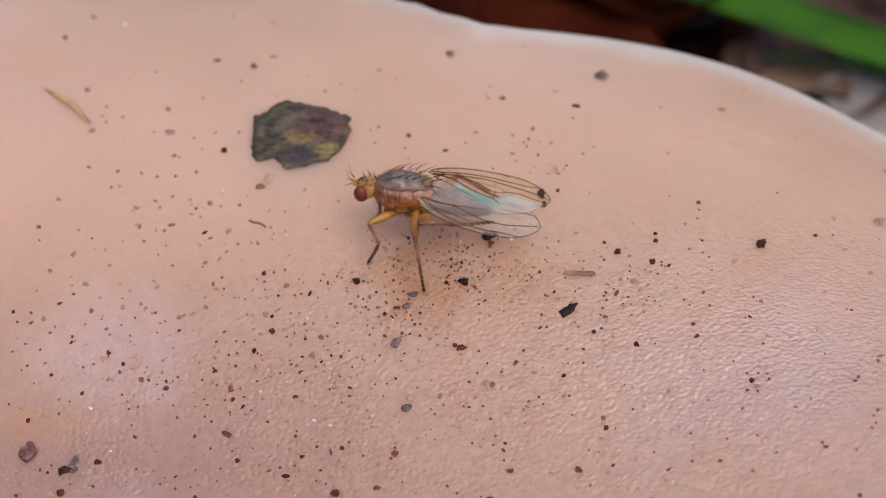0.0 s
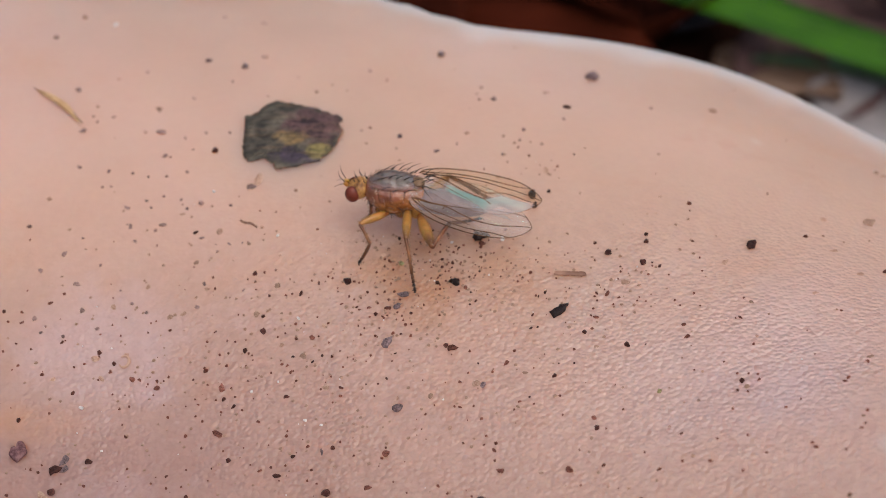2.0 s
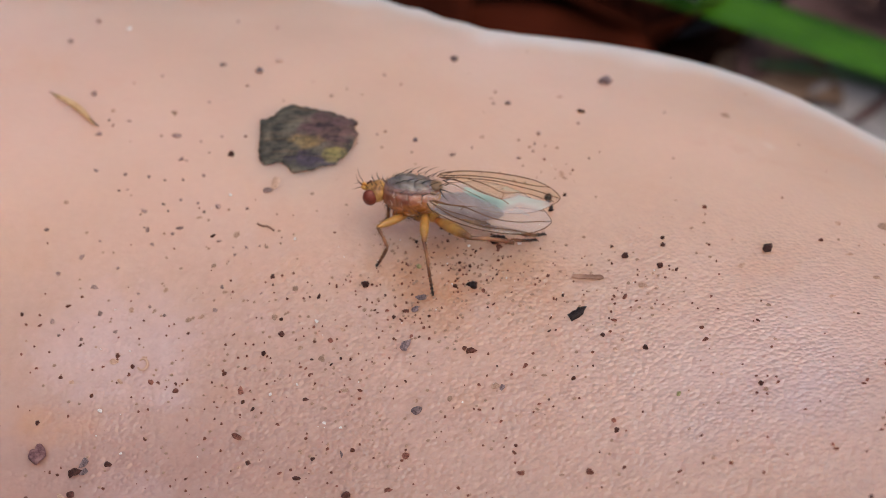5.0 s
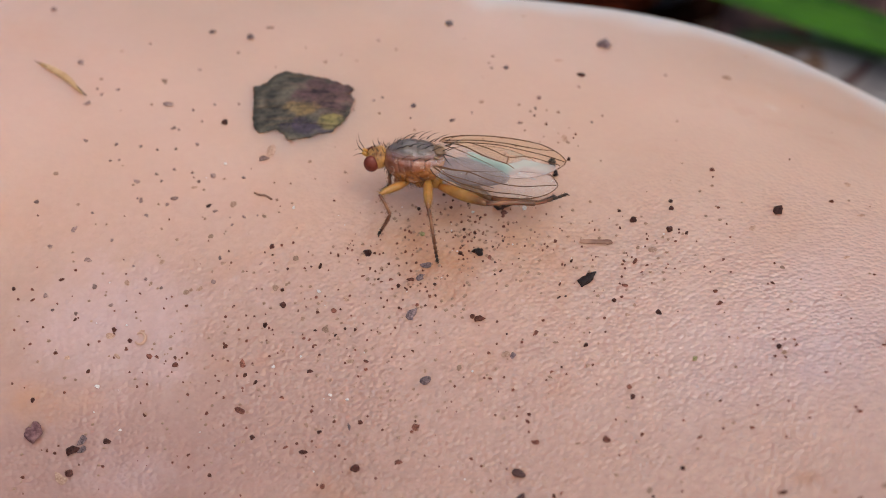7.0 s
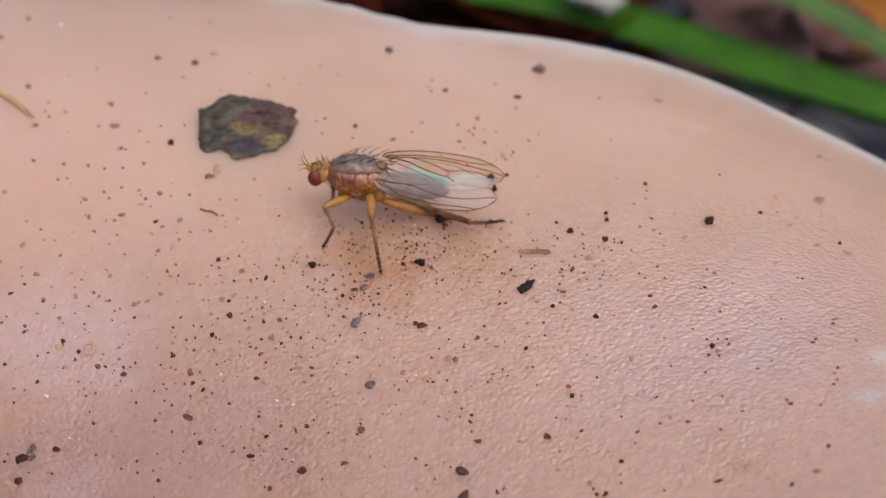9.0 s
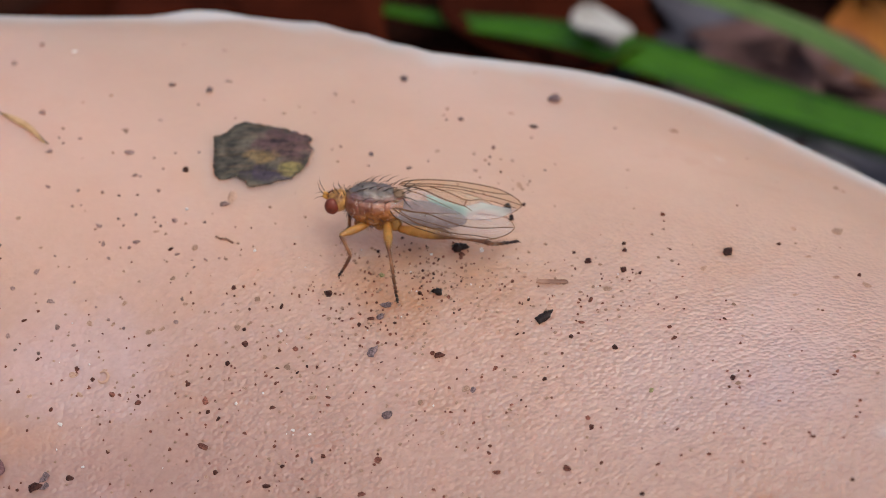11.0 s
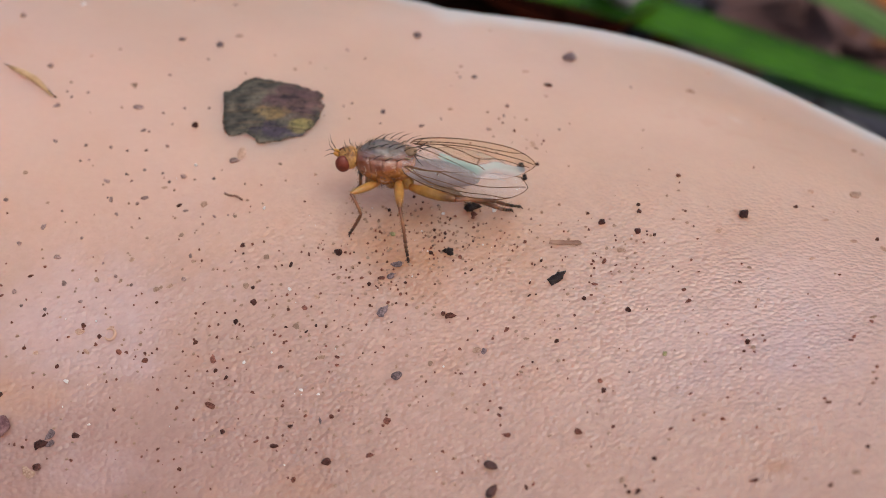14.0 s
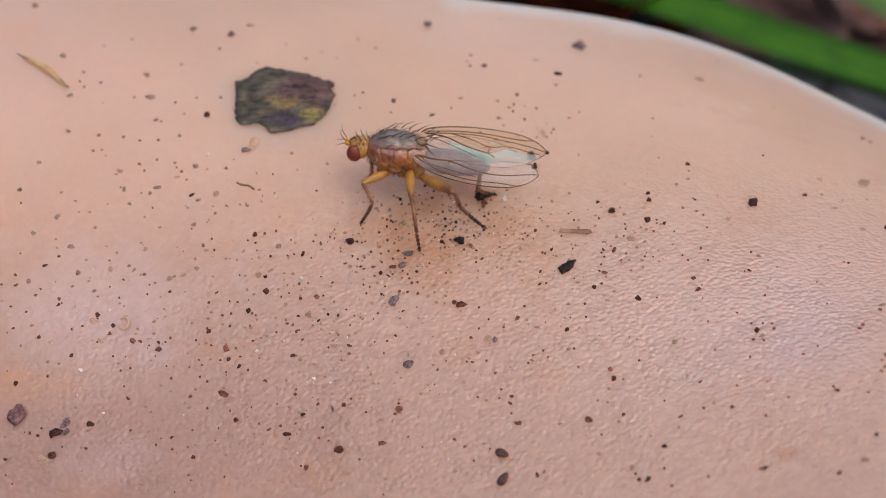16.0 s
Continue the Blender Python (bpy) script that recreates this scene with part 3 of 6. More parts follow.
def leg(fly, side, hip, knee, ankle, toe, thick=1.0):
    """Femur, tibia and tarsus between joints given in the fly's space."""
    l1, l2, l3 = ((Vector(b) - Vector(a)).length for a, b in ((hip, knee), (knee, ankle), (ankle, toe)))
    bm = limb(l1, [r * thick for r in (0.15, 0.2, 0.24, 0.245, 0.225, 0.17, 0.1)], 14)
    add_spines(bm, l1, 0.22 * thick, 70, 0.15, 3)
    femur = part("femur", bm, FEMUR, fly, side + " femur, swollen and ochre yellow")
    bm = limb(l2, [r * thick for r in (0.095, 0.09, 0.09, 0.095, 0.1)], 10, 0.05)
    add_spines(bm, l2, 0.09, 60, 0.12, 4)
    tibia = part("tibia", bm, LEG_BROWN, fly, side + " tibia, slim and dull brown")
    tarsus = part("tarsus", tarsus_mesh(l3), TARSUS, fly, side + " tarsus, beaded and dark brown at the tip")
    for ob, a, b in ((femur, hip, knee), (tibia, knee, ankle), (tarsus, ankle, toe)):
        ob.matrix_basis = aim(a, b)
    return femur, tibia, tarsus


WING_COSTA = [(0, 0.34), (0.25, 0.62), (1.02, 0.87), (1.8, 0.98), (2.5, 1.01), (3.3, 0.97), (4.1, 0.83), (4.65, 0.55), (5.0, 0.2), (5.13, -0.04)]
WING_TRAIL = [(0, -0.12), (0.35, -0.5), (1.0, -1.0), (2.0, -1.34), (3.1, -1.36), (4.0, -1.1), (4.6, -0.68), (4.98, -0.3), (5.13, -0.04)]


def wing_point(x, w, side):
    """A place on the wing, in mm: x along it, w from -1 at the trailing edge to 1 at the front edge."""
    def edge(points):
        for (a, b), (c, d) in zip(points, points[1:]):
            if x <= c:
                return b + (d - b) * (x - a) / (c - a)
        return points[-1][1]
    top, low = edge(COSTA_FINE), edge(TRAIL_FINE)
    if side < 0:
        top += 0.1 * math.sin(math.pi * min(1, x / 4.6))
    y = low + (top - low) * (w + 1) / 2
    camber = 0.10 * (1 - w * w) * math.sin(math.pi * min(1, x / 4.8)) + 0.025 * math.sin(9 * w) - 0.0015 * x * x
    return Vector((x, y * side, camber))


COSTA_FINE = [(p.x, p.y) for p in spline([(x, y, 0) for x, y in WING_COSTA], 6)]
TRAIL_FINE = [(p.x, p.y) for p in spline([(x, y, 0) for x, y in WING_TRAIL], 6)]
# veins as places along the wing and across it (front edge positive), in mm, with their half-thickness
FAR_VEINS = (
    (0.019, ((0.0, 0.44), (0.69, 0.52), (1.54, 0.62), (2.55, 0.62), (3.48, 0.54), (4.18, 0.5), (4.66, 0.52))),
    (0.019, ((0.1, 0.36), (0.8, 0.42), (1.5, 0.46), (2.47, 0.46), (3.31, 0.31), (4.16, 0.14), (5.06, -0.06))),
    (0.017, ((1.3, 0.4), (1.6, 0.3), (2.14, 0.02), (2.75, -0.25), (3.45, -0.12), (4.14, -0.16), (4.85, -0.34))),
    (0.024, ((0.2, 0.33), (0.5, 0.28), (1.0, 0.11), (1.75, -0.29), (2.43, -0.59), (2.66, -0.67), (2.95, -0.9))),
    (0.026, ((2.78, -0.23), (2.74, -0.4), (2.67, -0.66))),
    (0.014, ((0.3, 0.1), (0.9, -0.15), (1.6, -0.6), (2.2, -0.95))),
)
NEAR_VEINS = (
    (0.02, ((0.1, 0.22), (0.53, 0.43), (1.17, 0.71), (2.02, 0.83), (2.78, 0.83), (3.54, 0.76), (4.4, 0.76))),
    (0.022, ((0.1, 0.2), (0.81, 0.21), (1.49, 0.16), (2.19, 0.29), (2.81, 0.38), (3.42, 0.36), (4.03, 0.26), (5.03, -0.02))),
    (0.017, ((0.3, 0.14), (0.9, 0.18), (1.49, 0.12), (2.0, 0.04), (2.47, -0.06), (3.21, -0.29), (3.97, -0.42), (4.76, -0.5))),
    (0.024, ((1.5, 0.13), (1.46, 0.2), (1.42, 0.3))),
    (0.016, ((0.2, 0.12), (0.7, 0.42), (1.3, 0.5), (2.0, 0.58), (2.6, 0.66))),
)


def across(x, y):
    """The share of the wing's width at x, from -1 to 1, at which a place y lies."""
    top, low = (float(np.interp(x, [p[0] for p in line], [p[1] for p in line])) for line in (COSTA_FINE, TRAIL_FINE))
    return max(-0.98, min(0.98, 2 * (y - low) / (top - low) - 1))


def wing(fly, side):
    """side: -1 for the near, 1 for the far wing. Built along +x with its hinge at the origin."""
    bm = bmesh.new()
    nx, nw = 64, 28
    rows = []
    for i in range(nx + 1):
        x = 5.128 * (1 - (1 - i / nx) ** 1.25)
        rows.append([bm.verts.new(wing_point(x, -1 + 2 * k / nw, side) * MM) for k in range(nw + 1)])
    for i in range(nx):
        for k in range(nw):
            bm.faces.new((rows[i][k], rows[i + 1][k], rows[i + 1][k + 1], rows[i][k + 1]))
    blade = part("wing", bm, WING, fly, "clear smoky wing with an iridescent sheen")
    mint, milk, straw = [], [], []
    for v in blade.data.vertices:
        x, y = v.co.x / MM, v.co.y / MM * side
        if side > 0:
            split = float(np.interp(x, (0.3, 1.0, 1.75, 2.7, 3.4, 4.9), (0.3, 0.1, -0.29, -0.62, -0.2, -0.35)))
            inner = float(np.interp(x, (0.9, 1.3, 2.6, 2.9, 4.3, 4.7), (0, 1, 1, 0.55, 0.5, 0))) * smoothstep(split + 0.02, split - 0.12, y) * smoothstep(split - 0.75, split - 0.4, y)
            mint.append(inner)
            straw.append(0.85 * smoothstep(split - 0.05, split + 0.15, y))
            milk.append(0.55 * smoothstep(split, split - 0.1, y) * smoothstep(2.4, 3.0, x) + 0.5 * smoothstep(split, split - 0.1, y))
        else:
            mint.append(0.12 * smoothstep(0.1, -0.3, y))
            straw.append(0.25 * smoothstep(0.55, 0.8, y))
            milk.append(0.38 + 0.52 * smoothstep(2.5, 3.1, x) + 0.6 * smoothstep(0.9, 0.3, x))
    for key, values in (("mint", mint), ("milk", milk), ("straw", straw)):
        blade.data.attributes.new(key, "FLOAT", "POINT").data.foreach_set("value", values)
    # the rim, stout along the front edge and fine behind, then the long veins and the cross veins
    rim = [(x, 1.0) for x in np.linspace(0.02, 5.1, 40)] + [(x, -1.0) for x in np.linspace(5.1, 4.75, 8)]
    behind = [(x, -1.0) for x in np.linspace(4.8, 0.6, 36)]
    lines = [(rim, 0.02), (behind, 0.007)]
    for r, v in (FAR_VEINS if side > 0 else NEAR_VEINS):
        lines.append(([(p.x, across(p.x, p.y)) for p in spline([(a, b, 0) for a, b in v], 8)], r))
    for line, r in lines:
        bm = bmesh.new()
        path = [(wing_point(max(0.0, x), w, side) + Vector((0, 0, 0.004))) * MM for x, w in line]
        tube(bm, path, [r * MM * (1.22 - 0.4 * i / len(path)) for i in range(len(path))], 5)
        part("vein", bm, VEIN, blade)
    return blade


def bristle(fly, base, way, length, r=0.022):
    way = Vector(way).normalized()
    base = Vector(base)
    bm = bmesh.new()
    path = [base, base + way * length * 0.5, base + way * length + Vector((length * 0.22, 0, -length * 0.1))]
    tube(bm, [p * MM for p in path], [r * MM, r * 0.7 * MM, 0.003 * MM], 5)
    part("bristle", bm, HAIR, fly)


NEAR_HIP, FAR_HIP = (1.15, -0.5, 1.2), (1.15, 0.5, 1.2)
WING_REST = {-1: pose(0.77 * MM, -0.4 * MM, 2.4 * MM, 8, 8.5, 0), 1: pose(1.02 * MM, 0.45 * MM, 2.43 * MM, -2, 6.6, 4.5)}


PLATES = ((-0.75, 0.1), (-0.35, 0.16), (0.2, 0.12), (-0.55, -0.38), (0.0, -0.45), (0.45, -0.2), (0.75, 0.15), (0.5, -0.65))


def seam(x, z):
    """Nought on a seam between the plates of the flank, growing towards their middles."""
    x, z = x + 0.06 * noise.noise(Vector((x * 4, z * 4, 0))), z + 0.06 * noise.noise(Vector((x * 4, z * 4, 5)))
    near = sorted(math.hypot(x - a, (z - b) * 1.15) for a, b in PLATES)
    return near[1] - near[0]


def chest(p):
    """Cuts the front away below, sets the shield of the back off from the plates of the flanks."""
    if p.z < 0 and p.x < 0:
        p.z *= 1 - 0.3 * min(1, -p.x)
    if p.z > 0:
        p.z *= 0.98 - 0.05 * math.exp(-((p.x - 0.12) / 0.09) ** 2) - 0.08 * math.exp(-((p.x - 0.8) / 0.08) ** 2) - 0.1 * smoothstep(-0.4, -1.1, p.x)
    side = smoothstep(0.2, 0.55, abs(p.y))
    if p.z < 0.42:
        p.y *= 1 - side * (0.055 * math.exp(-(seam(p.x, p.z) / 0.06) ** 2) - 0.02 - 0.02 * noise.noise(p * 5.5))
    p.y *= 1 - 0.1 * side * math.exp(-((p.z - 0.4) / 0.06) ** 2)
    return p


def down(fly, name, bm, count, length, seed, keep, lean=(0.7, 0, 0), r=0.008):
    """Fine hairs growing out of a body, as one piece."""
    rng = random.Random(seed)
    bm.normal_update()
    roots = [v for v in bm.verts if keep(v.co / MM)]
    hair = bmesh.new()
    for v in rng.choices(roots, k=count):
        way = (v.normal + Vector(lean) * rng.uniform(0.6, 1.3) + Vector((rng.uniform(-0.3, 0.3) for _ in range(3)))).normalized()
        size = length * rng.uniform(0.6, 1.2)
        base = v.co / MM + Vector((rng.uniform(-0.03, 0.03), 0, rng.uniform(-0.02, 0.02)))
        tube(hair, [base * MM, (base + way * size * 0.6) * MM, (base + way * size + Vector((0.1 * size, 0, -0.12 * size))) * MM], [r * MM, r * 0.7 * MM, 0.002 * MM], 3)
    return part(name, hair, HAIR, fly, "fine dark hairs")


def brow(p):
    """Slopes the forehead down to the feelers and narrows the back of the head."""
    if p.z > 0:
        p.z *= 1 - 0.3 * smoothstep(0.0, -0.38, p.x)
    p.y *= 1 - 0.12 * smoothstep(0.1, 0.4, p.x)
    p.x -= 0.06 * math.exp(-((p.z - 0.22) / 0.12) ** 2 - (p.y / 0.2) ** 2) * (p.x < 0)
    return p


def fly_body():
    fly = new("fly")
    fly.matrix_basis = FLY_POSE
    bm = blob((0, 0, 0), (1.22, 0.8, 0.94), 1, 0.025, 0, lambda u: (1.0 - 0.06 * u) * (1 - u * u + 0.02) ** -0.13, 90, chest)
    at = pose(0.05 * MM, 0, 1.96 * MM)
    down(fly, "hair", bm, 260, 0.2, 11, lambda p: p.z > 0.35 or (p.z < -0.2 and p.y < 0)).matrix_basis = at
    down(fly, "hair", bm, 90, 0.22, 14, lambda p: p.z < -0.5 and p.y < 0.2, (0.1, 0, -0.6)).matrix_basis = at
    thorax = part("thorax", bm, THORAX, fly, "orange-brown thorax with a grey-dusted back and pale seams")
    thorax.matrix_basis = at
    marks = thorax.data.attributes.new("seam", "FLOAT", "POINT").data
    marks.foreach_set("value", [math.exp(-(seam(v.co.x / MM, v.co.z / MM) / 0.05) ** 2) * smoothstep(0.45, 0.35, v.co.z / MM) for v in thorax.data.vertices])
    part("scutellum", blob((1.04, 0, 2.53), (0.26, 0.34, 0.13), 2, 0.03, 6), SHIELD, fly, "small yellowish shield behind the thorax")
    part("abdomen", blob((2.34, 0, 1.64), (1.52, 0.62, 0.46), 3, 0.03, 4, lambda u: (1.0 + 0.025 * math.sin(16 * u)) * (1 - u * u + 0.02) ** -0.16, 40), ABDOMEN, fly, "mauve-grey banded abdomen under the wings")
    for side in (-1, 1):
        for k, x in enumerate((-0.42, 0.35, 0.92)):
            part("coxa", blob((x, 0.3 * side, 1.3), (0.3, 0.24, 0.36), 7 + k, 0.12, 30 - 25 * k), FEMUR, fly)
        part("wing_base", blob((0.98, 0.46 * side, 2.42), (0.12, 0.055, 0.045), 21, 0.2, 10), SHIELD, fly, "yellow knob at the root of the wing")
    bm = blob((-1.4, 0, 2.04), (0.44, 0.5, 0.47), 4, 0.05, 12, None, 40, brow)
    down(fly, "hair", bm, 60, 0.14, 12, lambda p: p.z > 2.2, (-0.3, 0, 0.5))
    head = part("head", bm, HEAD_SKIN, fly, "orange-yellow head")
    for side in (-1, 1):
        part("eye", blob((-1.63, 0.36 * side - 0.04, 1.96), (0.3, 0.23, 0.355), 5, 0.0, -6), EYE, head, "dark red-brown compound eye")
        bm = blob((-1.92, 0.13 * side, 2.24), (0.13, 0.065, 0.085), 6, 0.1, 35)
        hairs = bmesh.new()
        tube(hairs, [Vector(p) * MM for p in ((-1.98, 0.14 * side, 2.36), (-2.16, 0.2 * side, 2.62), (-2.22, 0.24 * side, 2.95))], [0.02 * MM, 0.012 * MM, 0.004 * MM], 5)
        tube(hairs, [Vector(p) * MM for p in ((-2.03, 0.15 * side, 2.26), (-2.18, 0.2 * side, 2.26), (-2.38, 0.24 * side, 2.16))], [0.02 * MM, 0.012 * MM, 0.004 * MM], 5)
        part("antenna", bm, LEG_YELLOW, head, "short yellow antenna")
        part("arista", hairs, HAIR, head, "fine dark bristle of the antenna")
        for x, y, z, l in ((-1.55, 0.18, 2.42, 0.36), (-1.35, 0.26, 2.46, 0.4), (-1.12, 0.2, 2.4, 0.36)):
            bristle(head, (x, y * side, z), (-0.5, 0.2 * side, 1.0), l, 0.018)
        for x, y, z, l in ((-0.7, 0.3, 2.6, 0.42), (-0.42, 0.35, 2.74, 0.42), (-0.12, 0.36, 2.82, 0.45), (0.2, 0.38, 2.84, 0.46), (0.5, 0.38, 2.8, 0.5), (0.8, 0.35, 2.7, 0.55), (-0.35, 0.68, 2.45, 0.38), (0.1, 0.74, 2.42, 0.4), (0.55, 0.7, 2.4, 0.42), (1.2, 0.3, 2.68, 0.6), (1.38, 0.14, 2.62, 0.6)):
            bristle(fly, (x, y * side, z), (0.8, 0.25 * side, 0.65), l * 1.15, 0.02)
    for y, way in ((-0.4, (0.55, -0.7, -0.45)), (-0.3, (0.95, -0.3, -0.1)), (0.35, (0.9, 0.4, 0.1))):
        bristle(fly, (1.24, y, 2.55), way, 0.62, 0.028)
    lean = pose(0, 0, 1.6 * MM, -12, 0, 0) @ pose(0, 0, -1.6 * MM)
    for ob in fly.children:
        if not ob.name.startswith(("coxa", "abdomen")):
            ob.matrix_basis = lean @ ob.matrix_basis
    for side in (-1, 1):
        wing(fly, side).matrix_basis = WING_REST[side]
    leg(fly, "front", (-0.1, -0.4, 1.3), (-1.19, -1.4, 1.45), (-0.74, -1.8, 0.75), (-1.19, -2.05, -0.14), 0.7)
    leg(fly, "front", (-0.3, 0.5, 1.15), (-0.98, 0.2, 1.5), (-0.95, -0.0, 0.7), (-1.35, 0.3, -0.05), 0.75)
    leg(fly, "middle", (0.62, -0.3, 1.4), (0.83, -2.3, 1.72), (1.06, -2.85, 0.9), (1.3, -3.42, -0.1), 0.8)
    leg(fly, "middle", (0.5, 0.5, 1.1), (0.6, 1.3, 1.2), (0.8, 1.75, 0.65), (0.95, 2.3, 0.05), 0.8)
    return tagged(fly, "small orange-brown fly with red eyes and folded clear wings", "fly")


# ---- what lies on the cap ----
def shard(seed, count=13, flat=0.7, long=1.0):
    """An angular lump of unit width: the hull of a few points strewn over an ellipsoid."""
    rng = random.Random(seed)
    bm = bmesh.new()
    for k in range(count):
        h = -1 + 2 * (k + 0.5) / count
        a = k * 2.4 + rng.uniform(-0.7, 0.7)
        r = rng.uniform(0.36, 0.56)
        w = math.sqrt(1 - h * h)
        bm.verts.new((r * w * math.cos(a) * long, r * w * math.sin(a), r * h * flat))
    done = bmesh.ops.convex_hull(bm, input=bm.verts[:])
    bmesh.ops.delete(bm, geom=[v for v in bm.verts if not v.link_faces], context="VERTS")
    bmesh.ops.recalc_face_normals(bm, faces=bm.faces)
    return bm


def stone_mesh(name, mat, seed, flat=0.75, long=1.0):
    """A knobbly grain of unit width: a small ball dented all over, with a few faces broken flat."""
    rng = random.Random(seed)
    bm = bmesh.new()
    bmesh.ops.create_icosphere(bm, subdivisions=2, radius=0.5)
    cuts = [(Vector((rng.gauss(0, 1), rng.gauss(0, 1), rng.gauss(0, 0.8))).normalized(), rng.uniform(0.28, 0.4)) for _ in range(5)]
    for v in bm.verts:
        p = v.co * (1 + 0.5 * noise.noise(v.co * 2.6 + Vector((seed * 3.1, 0, 0))) + 0.16 * noise.noise(v.co * 7 + Vector((0, seed * 1.7, 0))))
        for way, far in cuts:
            over = p.dot(way) - far
            if over > 0:
                p -= way * over * 0.85
        v.co = (p.x * long * 1.08, p.y * 1.08, p.z * flat * 1.1)
    return mesh_of(name, bm, mat, smooth=False)


def settle(x, y, size, turn, lift=0.22, stretch=1.0):
    """Pose of a grain of that size, in mm, half sunk on the cap."""
    z = cap_z(x, y) + lift * size
    dx, dy = cap_z(x + 0.3, y) - cap_z(x - 0.3, y), cap_z(x, y + 0.3) - cap_z(x, y - 0.3)
    lean = Vector((0, 0, 1)).rotation_difference(Vector((-dx / 0.6, -dy / 0.6, 1)).normalized()).to_matrix().to_4x4()
    return Matrix.Translation(Vector((x, y, z)) * MM) @ lean @ pose(0, 0, 0, 0, 0, turn) @ Matrix.Diagonal((size * stretch * MM, size * MM, size * MM, 1))


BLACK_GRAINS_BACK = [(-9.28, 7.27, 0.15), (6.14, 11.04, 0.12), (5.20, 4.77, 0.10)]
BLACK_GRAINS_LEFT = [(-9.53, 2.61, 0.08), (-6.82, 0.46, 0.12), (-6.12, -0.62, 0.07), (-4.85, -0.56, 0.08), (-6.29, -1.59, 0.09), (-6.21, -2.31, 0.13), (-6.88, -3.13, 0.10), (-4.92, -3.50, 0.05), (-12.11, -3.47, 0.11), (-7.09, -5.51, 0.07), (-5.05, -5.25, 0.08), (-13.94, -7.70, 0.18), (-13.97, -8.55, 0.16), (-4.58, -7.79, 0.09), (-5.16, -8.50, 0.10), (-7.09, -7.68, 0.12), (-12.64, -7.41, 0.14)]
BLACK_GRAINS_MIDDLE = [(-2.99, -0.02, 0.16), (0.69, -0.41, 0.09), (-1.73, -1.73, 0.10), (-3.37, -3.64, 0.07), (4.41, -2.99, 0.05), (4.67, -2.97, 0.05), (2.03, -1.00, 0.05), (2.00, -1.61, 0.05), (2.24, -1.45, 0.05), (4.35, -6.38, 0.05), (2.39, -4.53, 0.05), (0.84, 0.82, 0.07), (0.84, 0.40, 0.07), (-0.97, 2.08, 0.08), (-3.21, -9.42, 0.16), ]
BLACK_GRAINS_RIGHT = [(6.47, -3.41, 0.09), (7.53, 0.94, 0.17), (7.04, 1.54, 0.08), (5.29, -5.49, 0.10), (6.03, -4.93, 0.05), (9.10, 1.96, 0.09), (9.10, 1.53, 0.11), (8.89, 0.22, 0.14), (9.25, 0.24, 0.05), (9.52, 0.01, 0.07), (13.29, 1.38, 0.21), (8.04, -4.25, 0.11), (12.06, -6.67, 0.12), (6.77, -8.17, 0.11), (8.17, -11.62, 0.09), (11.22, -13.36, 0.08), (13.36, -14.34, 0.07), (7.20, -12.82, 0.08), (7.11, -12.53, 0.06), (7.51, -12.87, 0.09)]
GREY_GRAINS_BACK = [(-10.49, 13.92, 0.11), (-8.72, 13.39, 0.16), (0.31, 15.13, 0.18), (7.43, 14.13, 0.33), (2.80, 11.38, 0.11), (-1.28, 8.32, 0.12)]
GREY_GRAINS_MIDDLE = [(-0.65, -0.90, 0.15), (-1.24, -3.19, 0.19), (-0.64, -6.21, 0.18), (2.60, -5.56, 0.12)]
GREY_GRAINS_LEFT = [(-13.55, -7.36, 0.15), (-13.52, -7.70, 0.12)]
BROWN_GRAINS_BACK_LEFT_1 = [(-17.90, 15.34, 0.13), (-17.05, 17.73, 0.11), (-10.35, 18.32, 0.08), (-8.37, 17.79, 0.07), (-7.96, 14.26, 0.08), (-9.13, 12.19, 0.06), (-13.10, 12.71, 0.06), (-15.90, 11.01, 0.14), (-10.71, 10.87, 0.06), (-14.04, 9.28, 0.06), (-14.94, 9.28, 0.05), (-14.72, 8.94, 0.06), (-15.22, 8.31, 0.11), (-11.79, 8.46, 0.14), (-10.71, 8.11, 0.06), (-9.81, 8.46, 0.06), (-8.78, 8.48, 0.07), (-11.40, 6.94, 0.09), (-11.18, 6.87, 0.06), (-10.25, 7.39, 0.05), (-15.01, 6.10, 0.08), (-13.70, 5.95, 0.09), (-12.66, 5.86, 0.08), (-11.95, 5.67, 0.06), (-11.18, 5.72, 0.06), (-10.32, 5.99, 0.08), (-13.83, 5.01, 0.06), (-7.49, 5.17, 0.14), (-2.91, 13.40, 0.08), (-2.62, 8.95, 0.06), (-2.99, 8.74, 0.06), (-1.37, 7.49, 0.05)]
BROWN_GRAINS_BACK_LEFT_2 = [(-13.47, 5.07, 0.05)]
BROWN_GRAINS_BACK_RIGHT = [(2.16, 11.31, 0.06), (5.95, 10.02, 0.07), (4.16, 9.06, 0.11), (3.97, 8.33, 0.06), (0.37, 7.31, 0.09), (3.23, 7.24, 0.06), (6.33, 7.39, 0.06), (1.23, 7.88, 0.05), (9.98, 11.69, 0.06)]
